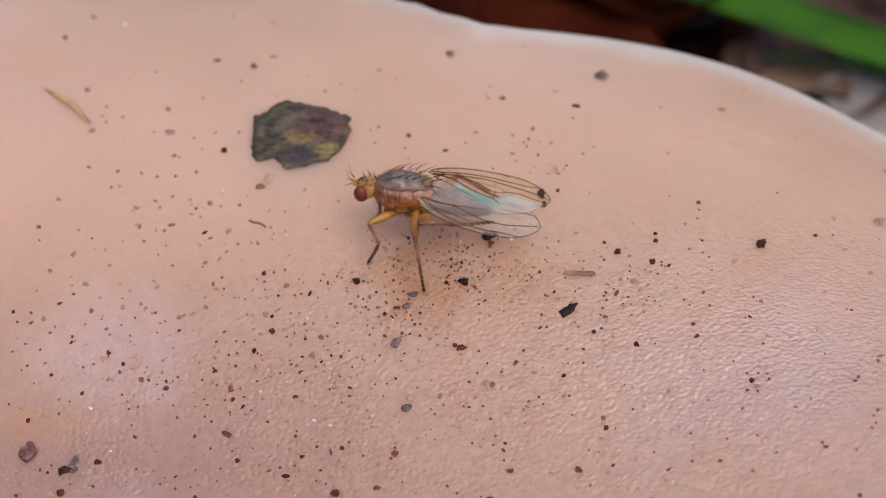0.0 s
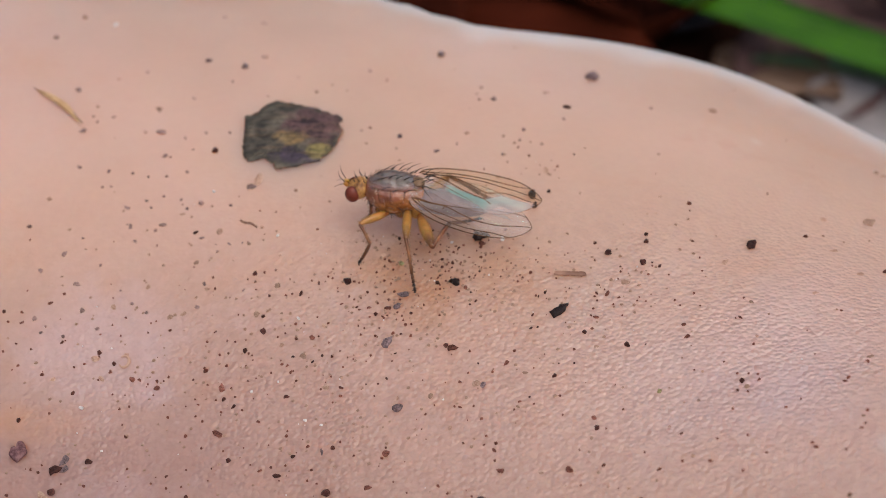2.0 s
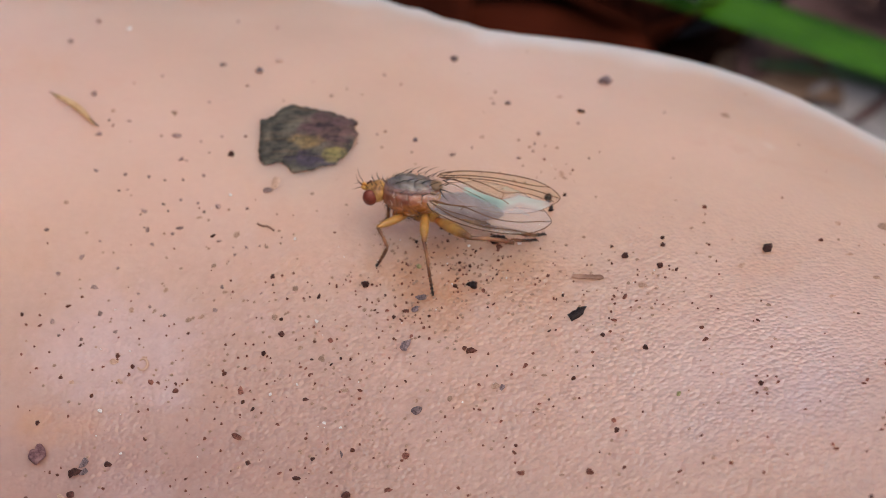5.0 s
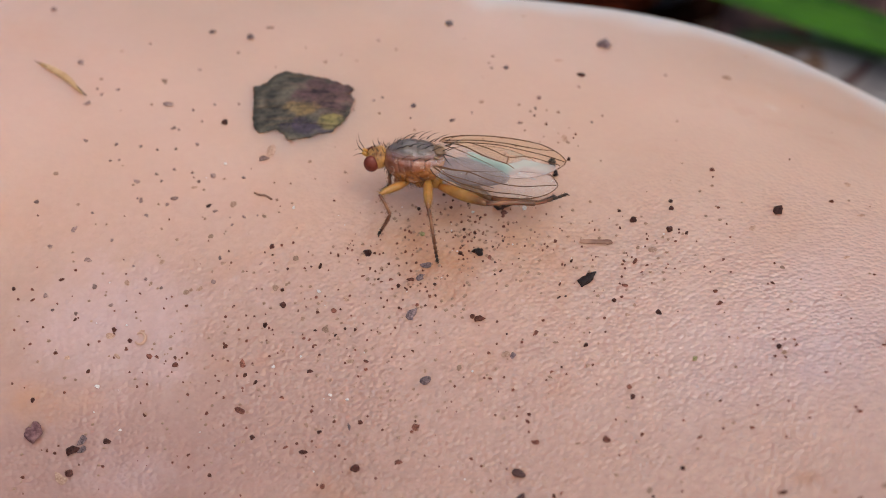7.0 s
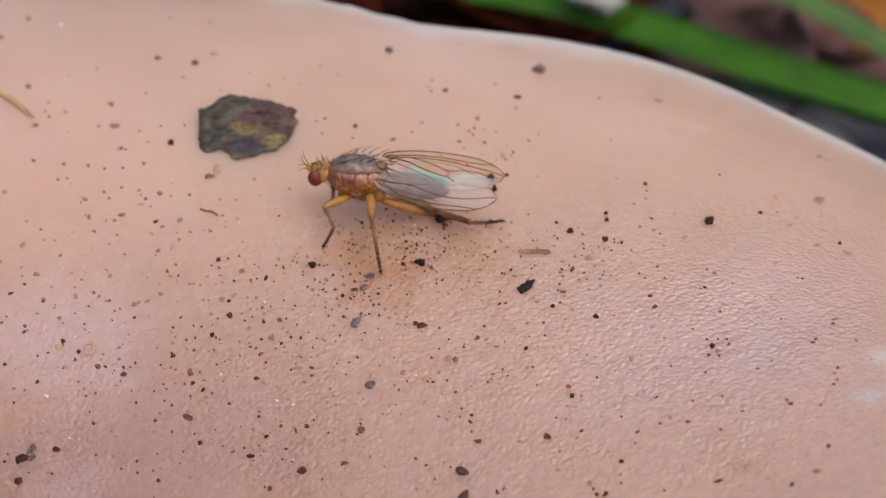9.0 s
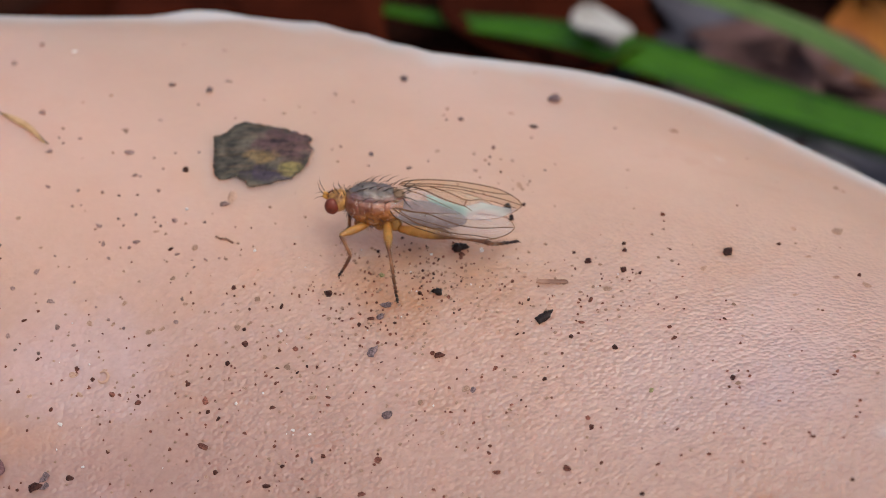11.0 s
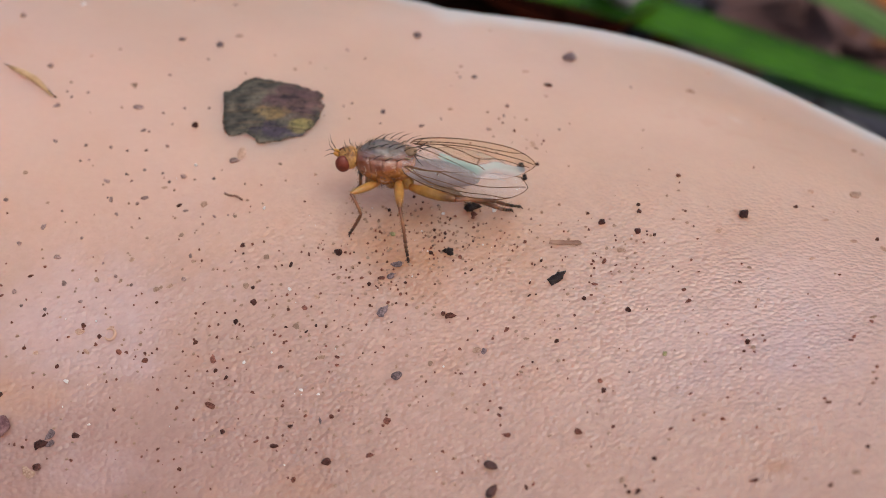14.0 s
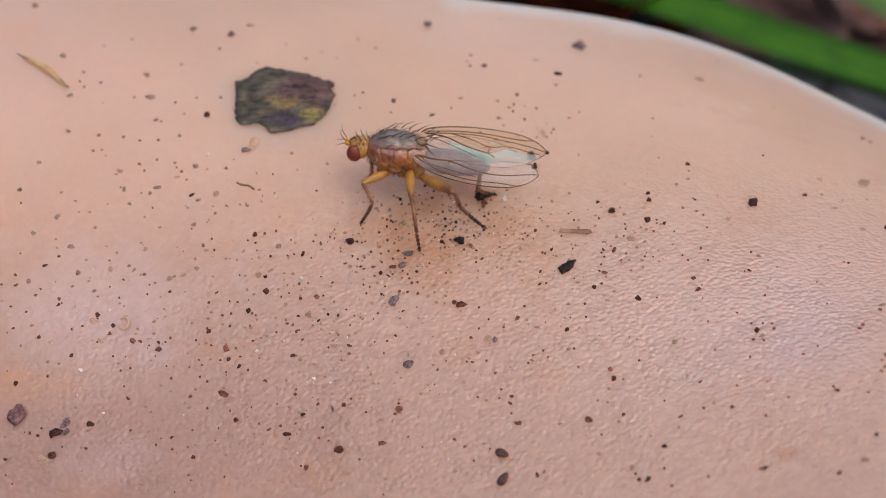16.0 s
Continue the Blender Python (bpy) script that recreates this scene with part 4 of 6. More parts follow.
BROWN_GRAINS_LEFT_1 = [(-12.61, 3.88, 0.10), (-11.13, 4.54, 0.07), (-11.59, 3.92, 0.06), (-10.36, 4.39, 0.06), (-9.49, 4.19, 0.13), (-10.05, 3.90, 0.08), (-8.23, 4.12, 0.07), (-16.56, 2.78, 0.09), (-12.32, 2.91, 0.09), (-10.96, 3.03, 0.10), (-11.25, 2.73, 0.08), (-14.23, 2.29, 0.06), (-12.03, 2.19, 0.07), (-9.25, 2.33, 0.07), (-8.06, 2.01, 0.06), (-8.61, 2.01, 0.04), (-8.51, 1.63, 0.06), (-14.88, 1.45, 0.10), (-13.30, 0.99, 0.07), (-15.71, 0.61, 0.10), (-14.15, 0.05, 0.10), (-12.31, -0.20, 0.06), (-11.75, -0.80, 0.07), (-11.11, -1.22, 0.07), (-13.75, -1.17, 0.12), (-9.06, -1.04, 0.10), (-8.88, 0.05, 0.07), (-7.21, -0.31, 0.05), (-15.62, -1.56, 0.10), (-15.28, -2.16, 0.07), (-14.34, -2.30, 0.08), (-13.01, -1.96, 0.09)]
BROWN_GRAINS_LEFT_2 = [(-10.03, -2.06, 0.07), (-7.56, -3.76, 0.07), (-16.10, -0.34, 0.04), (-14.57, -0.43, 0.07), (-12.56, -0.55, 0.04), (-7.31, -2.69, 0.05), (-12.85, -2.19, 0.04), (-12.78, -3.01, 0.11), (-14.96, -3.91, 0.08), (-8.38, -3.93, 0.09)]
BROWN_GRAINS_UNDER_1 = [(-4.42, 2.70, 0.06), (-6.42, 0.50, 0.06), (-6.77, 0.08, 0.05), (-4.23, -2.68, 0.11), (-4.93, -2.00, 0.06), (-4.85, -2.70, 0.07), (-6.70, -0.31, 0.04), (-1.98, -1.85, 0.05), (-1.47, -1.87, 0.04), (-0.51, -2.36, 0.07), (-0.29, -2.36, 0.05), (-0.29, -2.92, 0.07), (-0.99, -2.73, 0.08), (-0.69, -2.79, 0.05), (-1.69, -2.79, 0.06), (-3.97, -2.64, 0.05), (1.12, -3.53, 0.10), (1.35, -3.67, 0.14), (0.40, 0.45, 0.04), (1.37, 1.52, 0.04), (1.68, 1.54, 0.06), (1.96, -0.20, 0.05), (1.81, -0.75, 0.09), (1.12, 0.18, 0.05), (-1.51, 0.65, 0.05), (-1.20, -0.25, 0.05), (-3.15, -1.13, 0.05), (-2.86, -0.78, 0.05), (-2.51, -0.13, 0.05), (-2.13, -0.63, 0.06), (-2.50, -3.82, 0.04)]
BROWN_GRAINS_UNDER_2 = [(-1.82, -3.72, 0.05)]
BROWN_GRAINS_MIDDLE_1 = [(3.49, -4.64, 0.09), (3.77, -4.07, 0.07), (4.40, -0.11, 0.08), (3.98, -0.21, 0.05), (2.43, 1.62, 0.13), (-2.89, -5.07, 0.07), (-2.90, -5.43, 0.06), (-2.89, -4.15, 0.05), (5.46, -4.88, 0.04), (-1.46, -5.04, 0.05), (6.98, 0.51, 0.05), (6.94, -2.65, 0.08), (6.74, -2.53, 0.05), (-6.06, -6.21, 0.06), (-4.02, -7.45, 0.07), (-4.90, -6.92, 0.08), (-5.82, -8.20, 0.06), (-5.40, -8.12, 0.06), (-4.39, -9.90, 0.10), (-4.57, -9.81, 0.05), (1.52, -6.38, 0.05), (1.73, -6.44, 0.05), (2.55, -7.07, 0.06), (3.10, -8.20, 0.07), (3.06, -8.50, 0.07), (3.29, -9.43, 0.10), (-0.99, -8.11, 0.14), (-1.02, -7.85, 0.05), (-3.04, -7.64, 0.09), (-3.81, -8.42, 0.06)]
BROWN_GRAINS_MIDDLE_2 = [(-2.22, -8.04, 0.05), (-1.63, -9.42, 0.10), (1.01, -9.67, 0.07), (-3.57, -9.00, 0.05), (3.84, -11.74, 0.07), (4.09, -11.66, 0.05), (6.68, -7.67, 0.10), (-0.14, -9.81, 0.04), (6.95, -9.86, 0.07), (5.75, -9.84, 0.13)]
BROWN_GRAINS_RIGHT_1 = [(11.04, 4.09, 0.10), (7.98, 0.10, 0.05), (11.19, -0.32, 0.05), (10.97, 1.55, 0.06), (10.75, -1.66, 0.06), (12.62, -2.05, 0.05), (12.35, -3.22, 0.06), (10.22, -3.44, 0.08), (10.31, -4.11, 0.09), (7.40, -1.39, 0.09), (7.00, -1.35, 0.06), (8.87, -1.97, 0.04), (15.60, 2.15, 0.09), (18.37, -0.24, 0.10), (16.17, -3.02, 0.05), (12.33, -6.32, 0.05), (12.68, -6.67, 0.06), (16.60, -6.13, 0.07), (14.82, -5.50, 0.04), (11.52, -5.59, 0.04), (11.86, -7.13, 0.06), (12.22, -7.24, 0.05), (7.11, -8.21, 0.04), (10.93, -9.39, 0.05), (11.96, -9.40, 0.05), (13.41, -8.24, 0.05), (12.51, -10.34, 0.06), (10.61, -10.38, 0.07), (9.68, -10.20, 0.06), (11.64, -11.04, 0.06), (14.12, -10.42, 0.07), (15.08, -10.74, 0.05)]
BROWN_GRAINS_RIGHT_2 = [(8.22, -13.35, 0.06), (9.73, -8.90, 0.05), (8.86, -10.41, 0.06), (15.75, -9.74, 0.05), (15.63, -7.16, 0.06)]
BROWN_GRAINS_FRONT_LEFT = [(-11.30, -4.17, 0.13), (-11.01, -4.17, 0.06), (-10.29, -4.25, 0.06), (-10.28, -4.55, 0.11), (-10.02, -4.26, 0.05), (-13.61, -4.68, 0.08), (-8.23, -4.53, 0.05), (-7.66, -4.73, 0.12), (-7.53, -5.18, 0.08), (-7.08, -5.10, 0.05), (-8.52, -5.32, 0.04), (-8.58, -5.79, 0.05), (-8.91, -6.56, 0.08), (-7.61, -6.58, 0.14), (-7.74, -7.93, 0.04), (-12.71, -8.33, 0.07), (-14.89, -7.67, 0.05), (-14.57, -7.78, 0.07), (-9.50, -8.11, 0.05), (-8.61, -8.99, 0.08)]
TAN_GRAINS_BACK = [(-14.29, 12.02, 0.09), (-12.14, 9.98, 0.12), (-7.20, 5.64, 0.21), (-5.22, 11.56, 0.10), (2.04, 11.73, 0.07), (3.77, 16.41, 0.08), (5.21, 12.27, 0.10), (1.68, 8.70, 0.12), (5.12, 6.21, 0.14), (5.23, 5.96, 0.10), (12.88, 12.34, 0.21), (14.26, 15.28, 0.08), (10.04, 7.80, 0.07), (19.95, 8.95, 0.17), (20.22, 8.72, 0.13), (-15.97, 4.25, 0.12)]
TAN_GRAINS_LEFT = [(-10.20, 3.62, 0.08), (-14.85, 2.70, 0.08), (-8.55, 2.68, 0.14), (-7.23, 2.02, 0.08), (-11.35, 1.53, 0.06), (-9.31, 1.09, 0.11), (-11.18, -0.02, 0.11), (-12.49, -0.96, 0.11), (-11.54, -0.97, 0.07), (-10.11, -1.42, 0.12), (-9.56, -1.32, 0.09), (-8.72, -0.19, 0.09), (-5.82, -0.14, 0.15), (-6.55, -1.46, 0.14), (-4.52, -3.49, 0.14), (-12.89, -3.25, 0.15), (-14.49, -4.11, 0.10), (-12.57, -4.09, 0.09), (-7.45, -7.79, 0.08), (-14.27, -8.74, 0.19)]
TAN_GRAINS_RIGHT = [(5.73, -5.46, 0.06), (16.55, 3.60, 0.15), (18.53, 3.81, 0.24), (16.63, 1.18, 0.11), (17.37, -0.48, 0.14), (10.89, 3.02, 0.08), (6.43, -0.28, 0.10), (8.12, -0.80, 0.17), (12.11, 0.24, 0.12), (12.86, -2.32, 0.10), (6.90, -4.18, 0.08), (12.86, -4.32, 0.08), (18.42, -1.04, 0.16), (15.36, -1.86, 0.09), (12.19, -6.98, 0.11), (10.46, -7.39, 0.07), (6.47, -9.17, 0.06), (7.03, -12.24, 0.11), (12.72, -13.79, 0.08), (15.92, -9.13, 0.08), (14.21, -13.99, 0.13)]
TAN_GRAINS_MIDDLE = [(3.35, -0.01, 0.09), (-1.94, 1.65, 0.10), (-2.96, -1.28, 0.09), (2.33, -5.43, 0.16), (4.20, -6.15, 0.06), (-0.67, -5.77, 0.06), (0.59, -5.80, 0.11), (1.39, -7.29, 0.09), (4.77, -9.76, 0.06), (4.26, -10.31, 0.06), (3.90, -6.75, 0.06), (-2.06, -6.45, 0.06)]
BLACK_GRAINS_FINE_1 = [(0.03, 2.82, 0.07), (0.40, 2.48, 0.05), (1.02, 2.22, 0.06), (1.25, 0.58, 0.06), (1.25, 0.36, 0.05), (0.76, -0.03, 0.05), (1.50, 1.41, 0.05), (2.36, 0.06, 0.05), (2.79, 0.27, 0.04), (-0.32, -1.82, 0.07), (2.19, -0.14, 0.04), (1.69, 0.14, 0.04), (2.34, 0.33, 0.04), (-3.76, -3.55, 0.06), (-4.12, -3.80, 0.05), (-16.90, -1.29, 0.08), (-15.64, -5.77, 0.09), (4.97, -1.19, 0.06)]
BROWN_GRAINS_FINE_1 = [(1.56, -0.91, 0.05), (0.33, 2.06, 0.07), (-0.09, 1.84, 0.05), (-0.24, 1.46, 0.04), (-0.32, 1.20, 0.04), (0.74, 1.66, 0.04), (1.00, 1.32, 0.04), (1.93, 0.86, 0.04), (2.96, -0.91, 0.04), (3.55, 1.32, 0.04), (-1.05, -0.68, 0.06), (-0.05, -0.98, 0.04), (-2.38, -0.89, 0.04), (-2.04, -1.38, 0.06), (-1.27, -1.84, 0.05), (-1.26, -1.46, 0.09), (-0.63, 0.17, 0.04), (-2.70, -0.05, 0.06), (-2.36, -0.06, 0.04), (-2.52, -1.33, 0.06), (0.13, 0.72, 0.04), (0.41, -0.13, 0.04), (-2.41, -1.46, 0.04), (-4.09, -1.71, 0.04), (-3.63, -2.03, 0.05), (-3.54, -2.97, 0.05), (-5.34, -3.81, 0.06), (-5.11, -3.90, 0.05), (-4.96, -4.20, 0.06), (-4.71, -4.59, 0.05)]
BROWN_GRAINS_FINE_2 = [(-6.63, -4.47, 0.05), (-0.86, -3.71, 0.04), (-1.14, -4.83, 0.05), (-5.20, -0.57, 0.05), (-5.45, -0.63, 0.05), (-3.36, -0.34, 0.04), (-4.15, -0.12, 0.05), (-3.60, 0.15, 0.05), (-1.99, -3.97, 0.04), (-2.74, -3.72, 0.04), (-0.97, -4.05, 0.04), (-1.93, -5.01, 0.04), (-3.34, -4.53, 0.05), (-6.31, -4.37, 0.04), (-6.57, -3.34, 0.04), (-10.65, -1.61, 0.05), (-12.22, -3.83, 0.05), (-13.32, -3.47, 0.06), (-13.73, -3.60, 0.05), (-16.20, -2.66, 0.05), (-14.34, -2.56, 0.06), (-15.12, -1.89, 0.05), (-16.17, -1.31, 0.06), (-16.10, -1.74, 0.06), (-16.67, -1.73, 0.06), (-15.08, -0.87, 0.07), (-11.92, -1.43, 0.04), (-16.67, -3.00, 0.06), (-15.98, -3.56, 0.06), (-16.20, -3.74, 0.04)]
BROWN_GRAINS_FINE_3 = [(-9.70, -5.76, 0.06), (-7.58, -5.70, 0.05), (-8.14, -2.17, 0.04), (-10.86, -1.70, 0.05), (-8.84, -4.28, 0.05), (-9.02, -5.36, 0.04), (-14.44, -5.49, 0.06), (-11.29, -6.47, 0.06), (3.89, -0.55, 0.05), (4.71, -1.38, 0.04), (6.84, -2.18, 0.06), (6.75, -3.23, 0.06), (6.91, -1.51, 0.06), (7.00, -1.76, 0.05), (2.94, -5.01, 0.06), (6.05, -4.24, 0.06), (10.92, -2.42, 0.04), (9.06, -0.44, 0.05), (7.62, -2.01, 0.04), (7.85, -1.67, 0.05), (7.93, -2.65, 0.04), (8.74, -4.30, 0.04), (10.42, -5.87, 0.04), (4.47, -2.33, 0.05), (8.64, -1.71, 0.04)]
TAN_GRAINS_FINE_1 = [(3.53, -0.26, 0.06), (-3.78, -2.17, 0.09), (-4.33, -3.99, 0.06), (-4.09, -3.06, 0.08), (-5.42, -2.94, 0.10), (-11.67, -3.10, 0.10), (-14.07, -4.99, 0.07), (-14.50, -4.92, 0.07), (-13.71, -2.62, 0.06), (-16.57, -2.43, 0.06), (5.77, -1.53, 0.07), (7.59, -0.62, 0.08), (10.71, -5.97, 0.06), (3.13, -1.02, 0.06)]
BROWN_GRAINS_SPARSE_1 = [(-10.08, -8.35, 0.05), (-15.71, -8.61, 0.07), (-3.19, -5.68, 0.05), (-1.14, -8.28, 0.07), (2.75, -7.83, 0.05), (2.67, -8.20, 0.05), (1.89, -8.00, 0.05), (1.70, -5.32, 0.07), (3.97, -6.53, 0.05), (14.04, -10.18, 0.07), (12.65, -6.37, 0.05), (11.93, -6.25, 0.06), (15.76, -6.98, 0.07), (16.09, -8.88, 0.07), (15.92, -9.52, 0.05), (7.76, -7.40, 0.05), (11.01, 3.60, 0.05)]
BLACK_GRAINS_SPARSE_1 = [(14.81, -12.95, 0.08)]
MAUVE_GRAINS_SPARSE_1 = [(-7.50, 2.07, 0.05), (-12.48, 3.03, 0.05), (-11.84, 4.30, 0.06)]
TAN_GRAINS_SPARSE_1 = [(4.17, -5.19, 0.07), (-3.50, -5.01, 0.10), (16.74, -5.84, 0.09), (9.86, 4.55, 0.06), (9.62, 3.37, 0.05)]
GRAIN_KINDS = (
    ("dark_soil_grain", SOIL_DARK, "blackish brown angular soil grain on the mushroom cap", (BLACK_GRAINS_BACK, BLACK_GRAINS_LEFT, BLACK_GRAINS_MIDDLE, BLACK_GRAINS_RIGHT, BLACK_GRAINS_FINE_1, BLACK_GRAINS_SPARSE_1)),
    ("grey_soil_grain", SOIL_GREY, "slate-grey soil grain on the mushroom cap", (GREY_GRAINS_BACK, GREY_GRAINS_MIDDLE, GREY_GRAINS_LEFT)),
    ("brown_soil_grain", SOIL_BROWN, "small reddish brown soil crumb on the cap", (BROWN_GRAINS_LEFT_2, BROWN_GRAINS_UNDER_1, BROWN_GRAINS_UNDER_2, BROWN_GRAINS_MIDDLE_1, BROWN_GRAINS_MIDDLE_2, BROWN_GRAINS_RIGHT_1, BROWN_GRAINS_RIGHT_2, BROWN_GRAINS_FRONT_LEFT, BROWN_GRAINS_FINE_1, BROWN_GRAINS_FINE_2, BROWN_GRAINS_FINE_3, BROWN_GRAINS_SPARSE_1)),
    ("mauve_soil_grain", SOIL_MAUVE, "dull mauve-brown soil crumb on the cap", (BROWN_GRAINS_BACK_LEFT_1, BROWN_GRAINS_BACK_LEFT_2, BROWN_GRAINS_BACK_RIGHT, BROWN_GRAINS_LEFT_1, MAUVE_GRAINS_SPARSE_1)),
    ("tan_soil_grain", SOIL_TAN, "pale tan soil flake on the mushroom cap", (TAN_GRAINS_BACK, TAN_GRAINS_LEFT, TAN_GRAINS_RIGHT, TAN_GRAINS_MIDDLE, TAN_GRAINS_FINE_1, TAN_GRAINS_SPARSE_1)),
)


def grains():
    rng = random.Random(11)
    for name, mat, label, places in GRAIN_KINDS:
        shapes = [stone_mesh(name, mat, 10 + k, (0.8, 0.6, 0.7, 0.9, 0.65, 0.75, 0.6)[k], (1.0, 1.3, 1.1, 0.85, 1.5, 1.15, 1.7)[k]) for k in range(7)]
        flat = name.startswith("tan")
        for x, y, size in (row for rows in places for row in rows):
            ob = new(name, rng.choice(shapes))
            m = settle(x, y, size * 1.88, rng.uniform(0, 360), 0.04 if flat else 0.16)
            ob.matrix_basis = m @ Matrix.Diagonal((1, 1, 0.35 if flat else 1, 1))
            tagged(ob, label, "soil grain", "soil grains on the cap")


def dust():
    """Fine specks scattered thickly under the fly and to its side."""
    rng = random.Random(5)
    spots = ((0.9, 0.3, 2.2, 1.3, 420), (-3.0, -4.0, 4.5, 3.0, 300), (-8.5, -1.0, 5.0, 3.2, 200), (-1.0, -9.0, 8.0, 3.0, 160), (7.5, -0.8, 2.2, 1.4, 110), (4.6, 6.6, 0.9, 1.0, 40), (2.0, 2.0, 13.0, 8.0, 220), (-9, -6.5, 5, 3, 160))
    for name, mat, share, label in (("dark_dust", SOIL_BROWN, 0, "fine dark red-brown soil dust on the cap"), ("pale_dust", SOIL_TAN, 1, "fine tan soil dust on the cap"), ("quartz_dust", QUARTZ, 2, "fine glinting quartz dust on the cap")):
        verts, faces = [], []
        for cx, cy, sx, sy, count in spots:
            for _ in range(int(count * (0.22, 0.36, 0.03)[share])):
                x, y = rng.gauss(cx, sx), rng.gauss(cy, sy)
                if not (-19 < x < 22 and -16 < y < 15):
                    continue
                r = rng.uniform(0.022, 0.06) * (1.0, 1.5, 0.8)[share]
                z, b = cap_z(x, y) + 0.2 * r, len(verts)
                turn = rng.uniform(0, math.tau)
                tall = (1.0, 0.4, 0.8)[share]
                for k in range(5):
                    a = turn + math.tau * k / 5
                    q = r * rng.uniform(0.7, 1.2)
                    verts.append(((x + q * math.cos(a)) * MM, (y + q * math.sin(a)) * MM, (z - 0.3 * r) * MM))
                for k in range(5):
                    a = turn + math.tau * k / 5
                    q = r * rng.uniform(0.4, 0.7)
                    verts.append(((x + q * math.cos(a)) * MM, (y + q * math.sin(a)) * MM, (z + r * tall) * MM))
                faces += [(b + k, b + (k + 1) % 5, b + 5 + (k + 1) % 5, b + 5 + k) for k in range(5)]
                faces.append(tuple(b + 5 + k for k in range(5)))
        me = bpy.data.meshes.new(name)
        me.from_pydata(verts, [], faces)
        me.materials.append(mat)
        tagged(new(name, me), label, "dust", kind="stuff")


def slab(outline, thick, bulge=0.0, wobble=0.05, seed=0, rings=6, lift=0.05):
    """A thin flake over an outline of places on the cap, in mm."""
    bm = bmesh.new()
    mid = sum((Vector(p) for p in outline), Vector((0, 0))) / len(outline)
    line = [Vector((p.x, p.y)) for p in spline([(x, y, 0) for x, y in [*outline, outline[0]]], 9)][:-1]
    line = [p + sum((Vector((noise.noise(Vector((p.x, p.y, seed)) * f), noise.noise(Vector((p.x, p.y, seed + 9)) * f))) * w for f, w in ((3.0, wobble), (9.0, 0.5 * wobble))), Vector((0, 0))) for p in line]

    def sheet(extra):
        out = []
        for k in range(rings, 0, -1):
            f = k / rings
            ring = []
            for p in line:
                q = mid + (p - mid) * f
                z = cap_z(q.x, q.y) + lift + extra + bulge * (1 - f * f) + 0.05 * noise.noise(Vector((q.x, q.y, seed)) * 1.2)
                ring.append(Vector((q.x, q.y, z)) * MM)
            out.append(ring)
        return out
    loft(bm, sheet(0)[::-1] + sheet(thick))
    bmesh.ops.recalc_face_normals(bm, faces=bm.faces)
    return bm


def leaf_fragment():
    outline = [(-8.3, 9.55), (-7.8, 9.75), (-7.1, 10.6), (-6.2, 10.5), (-5.4, 10.3), (-4.7, 9.95), (-3.95, 9.6), (-4.0, 9.1), (-3.85, 8.65), (-4.15, 7.5), (-4.6, 6.85), (-5.6, 6.45), (-6.5, 6.2), (-6.72, 6.6), (-7.15, 6.8), (-7.65, 6.62), (-8.05, 7.1), (-8.1, 8.3)]
    ob = new("leaf_fragment", mesh_of("leaf_fragment", slab(outline, 0.045, 0.12, 0.11, 2, lift=0.03), FRAGMENT))
    bm = bmesh.new()
    for line in (((-8.0, 8.1), (-6.6, 8.25), (-5.2, 8.1), (-3.95, 7.9)), ((-7.9, 9.2), (-6.4, 9.45), (-5.0, 9.3), (-4.1, 9.1)), ((-7.6, 7.0), (-6.4, 7.2), (-5.2, 7.1), (-4.4, 7.05))):
        path = spline([(x, y, 0) for x, y in line], 8)
        tube(bm, [Vector((p.x, p.y, cap_z(p.x, p.y) + 0.07 + 0.12 * (1 - ((p.x + 6) ** 2 + (p.y - 8.3) ** 2) / 5.5))) * MM for p in path], [0.014 * MM] * len(path), 5)
    part("veins", bm, LEAF_VEIN, ob, "fine pale veins of the leaf")
    return tagged(ob, "dark torn dead-leaf fragment with yellow-brown mottling on the cap", "leaf fragment")


def husk():
    bm = bmesh.new()
    a, b = Vector((-17.7, 10.75)), Vector((-15.5, 8.8))
    rings = []
    side = (b - a).normalized().orthogonal()
    for i in range(25):
        t = i / 24
        p = a.lerp(b, t) + side * 0.2 * math.sin(math.pi * t)
        w = 0.025 + 0.13 * math.sin(math.pi * t ** 0.8) ** 0.8
        z = cap_z(p.x, p.y)
        ring = []
        for k in range(14):
            f = math.tau * k / 14
            q = p + side * w * math.cos(f)
            crease = 0.06 * math.exp(-((math.cos(f)) / 0.2) ** 2) * (math.sin(f) > 0)
            ring.append(Vector((q.x, q.y, z + 0.09 + 0.11 * math.sin(f) * math.sin(math.pi * t) ** 0.5 - crease)) * MM)
        rings.append(ring)
    loft(bm, rings)
    bmesh.ops.recalc_face_normals(bm, faces=bm.faces)
    ob = new("seed_husk", mesh_of("seed_husk", bm, HUSK))
    for start, end, shift, r in ((0.25, 1.06, 0.05, 0.03), (-0.06, 0.5, -0.03, 0.02)):
        bm = bmesh.new()
        line = [a.lerp(b, t) + side * (0.2 * math.sin(math.pi * min(1, max(0, t))) + shift) for t in np.linspace(start, end, 12)]
        tube(bm, [Vector((q.x, q.y, cap_z(q.x, q.y) + 0.13)) * MM for q in line], [r * MM] * 12, 6)
        part("rib", bm, LEAF_VEIN, ob, "darker brown rib along the husk")
    return tagged(ob, "slender straw-coloured seed husk lying on the cap", "seed husk")


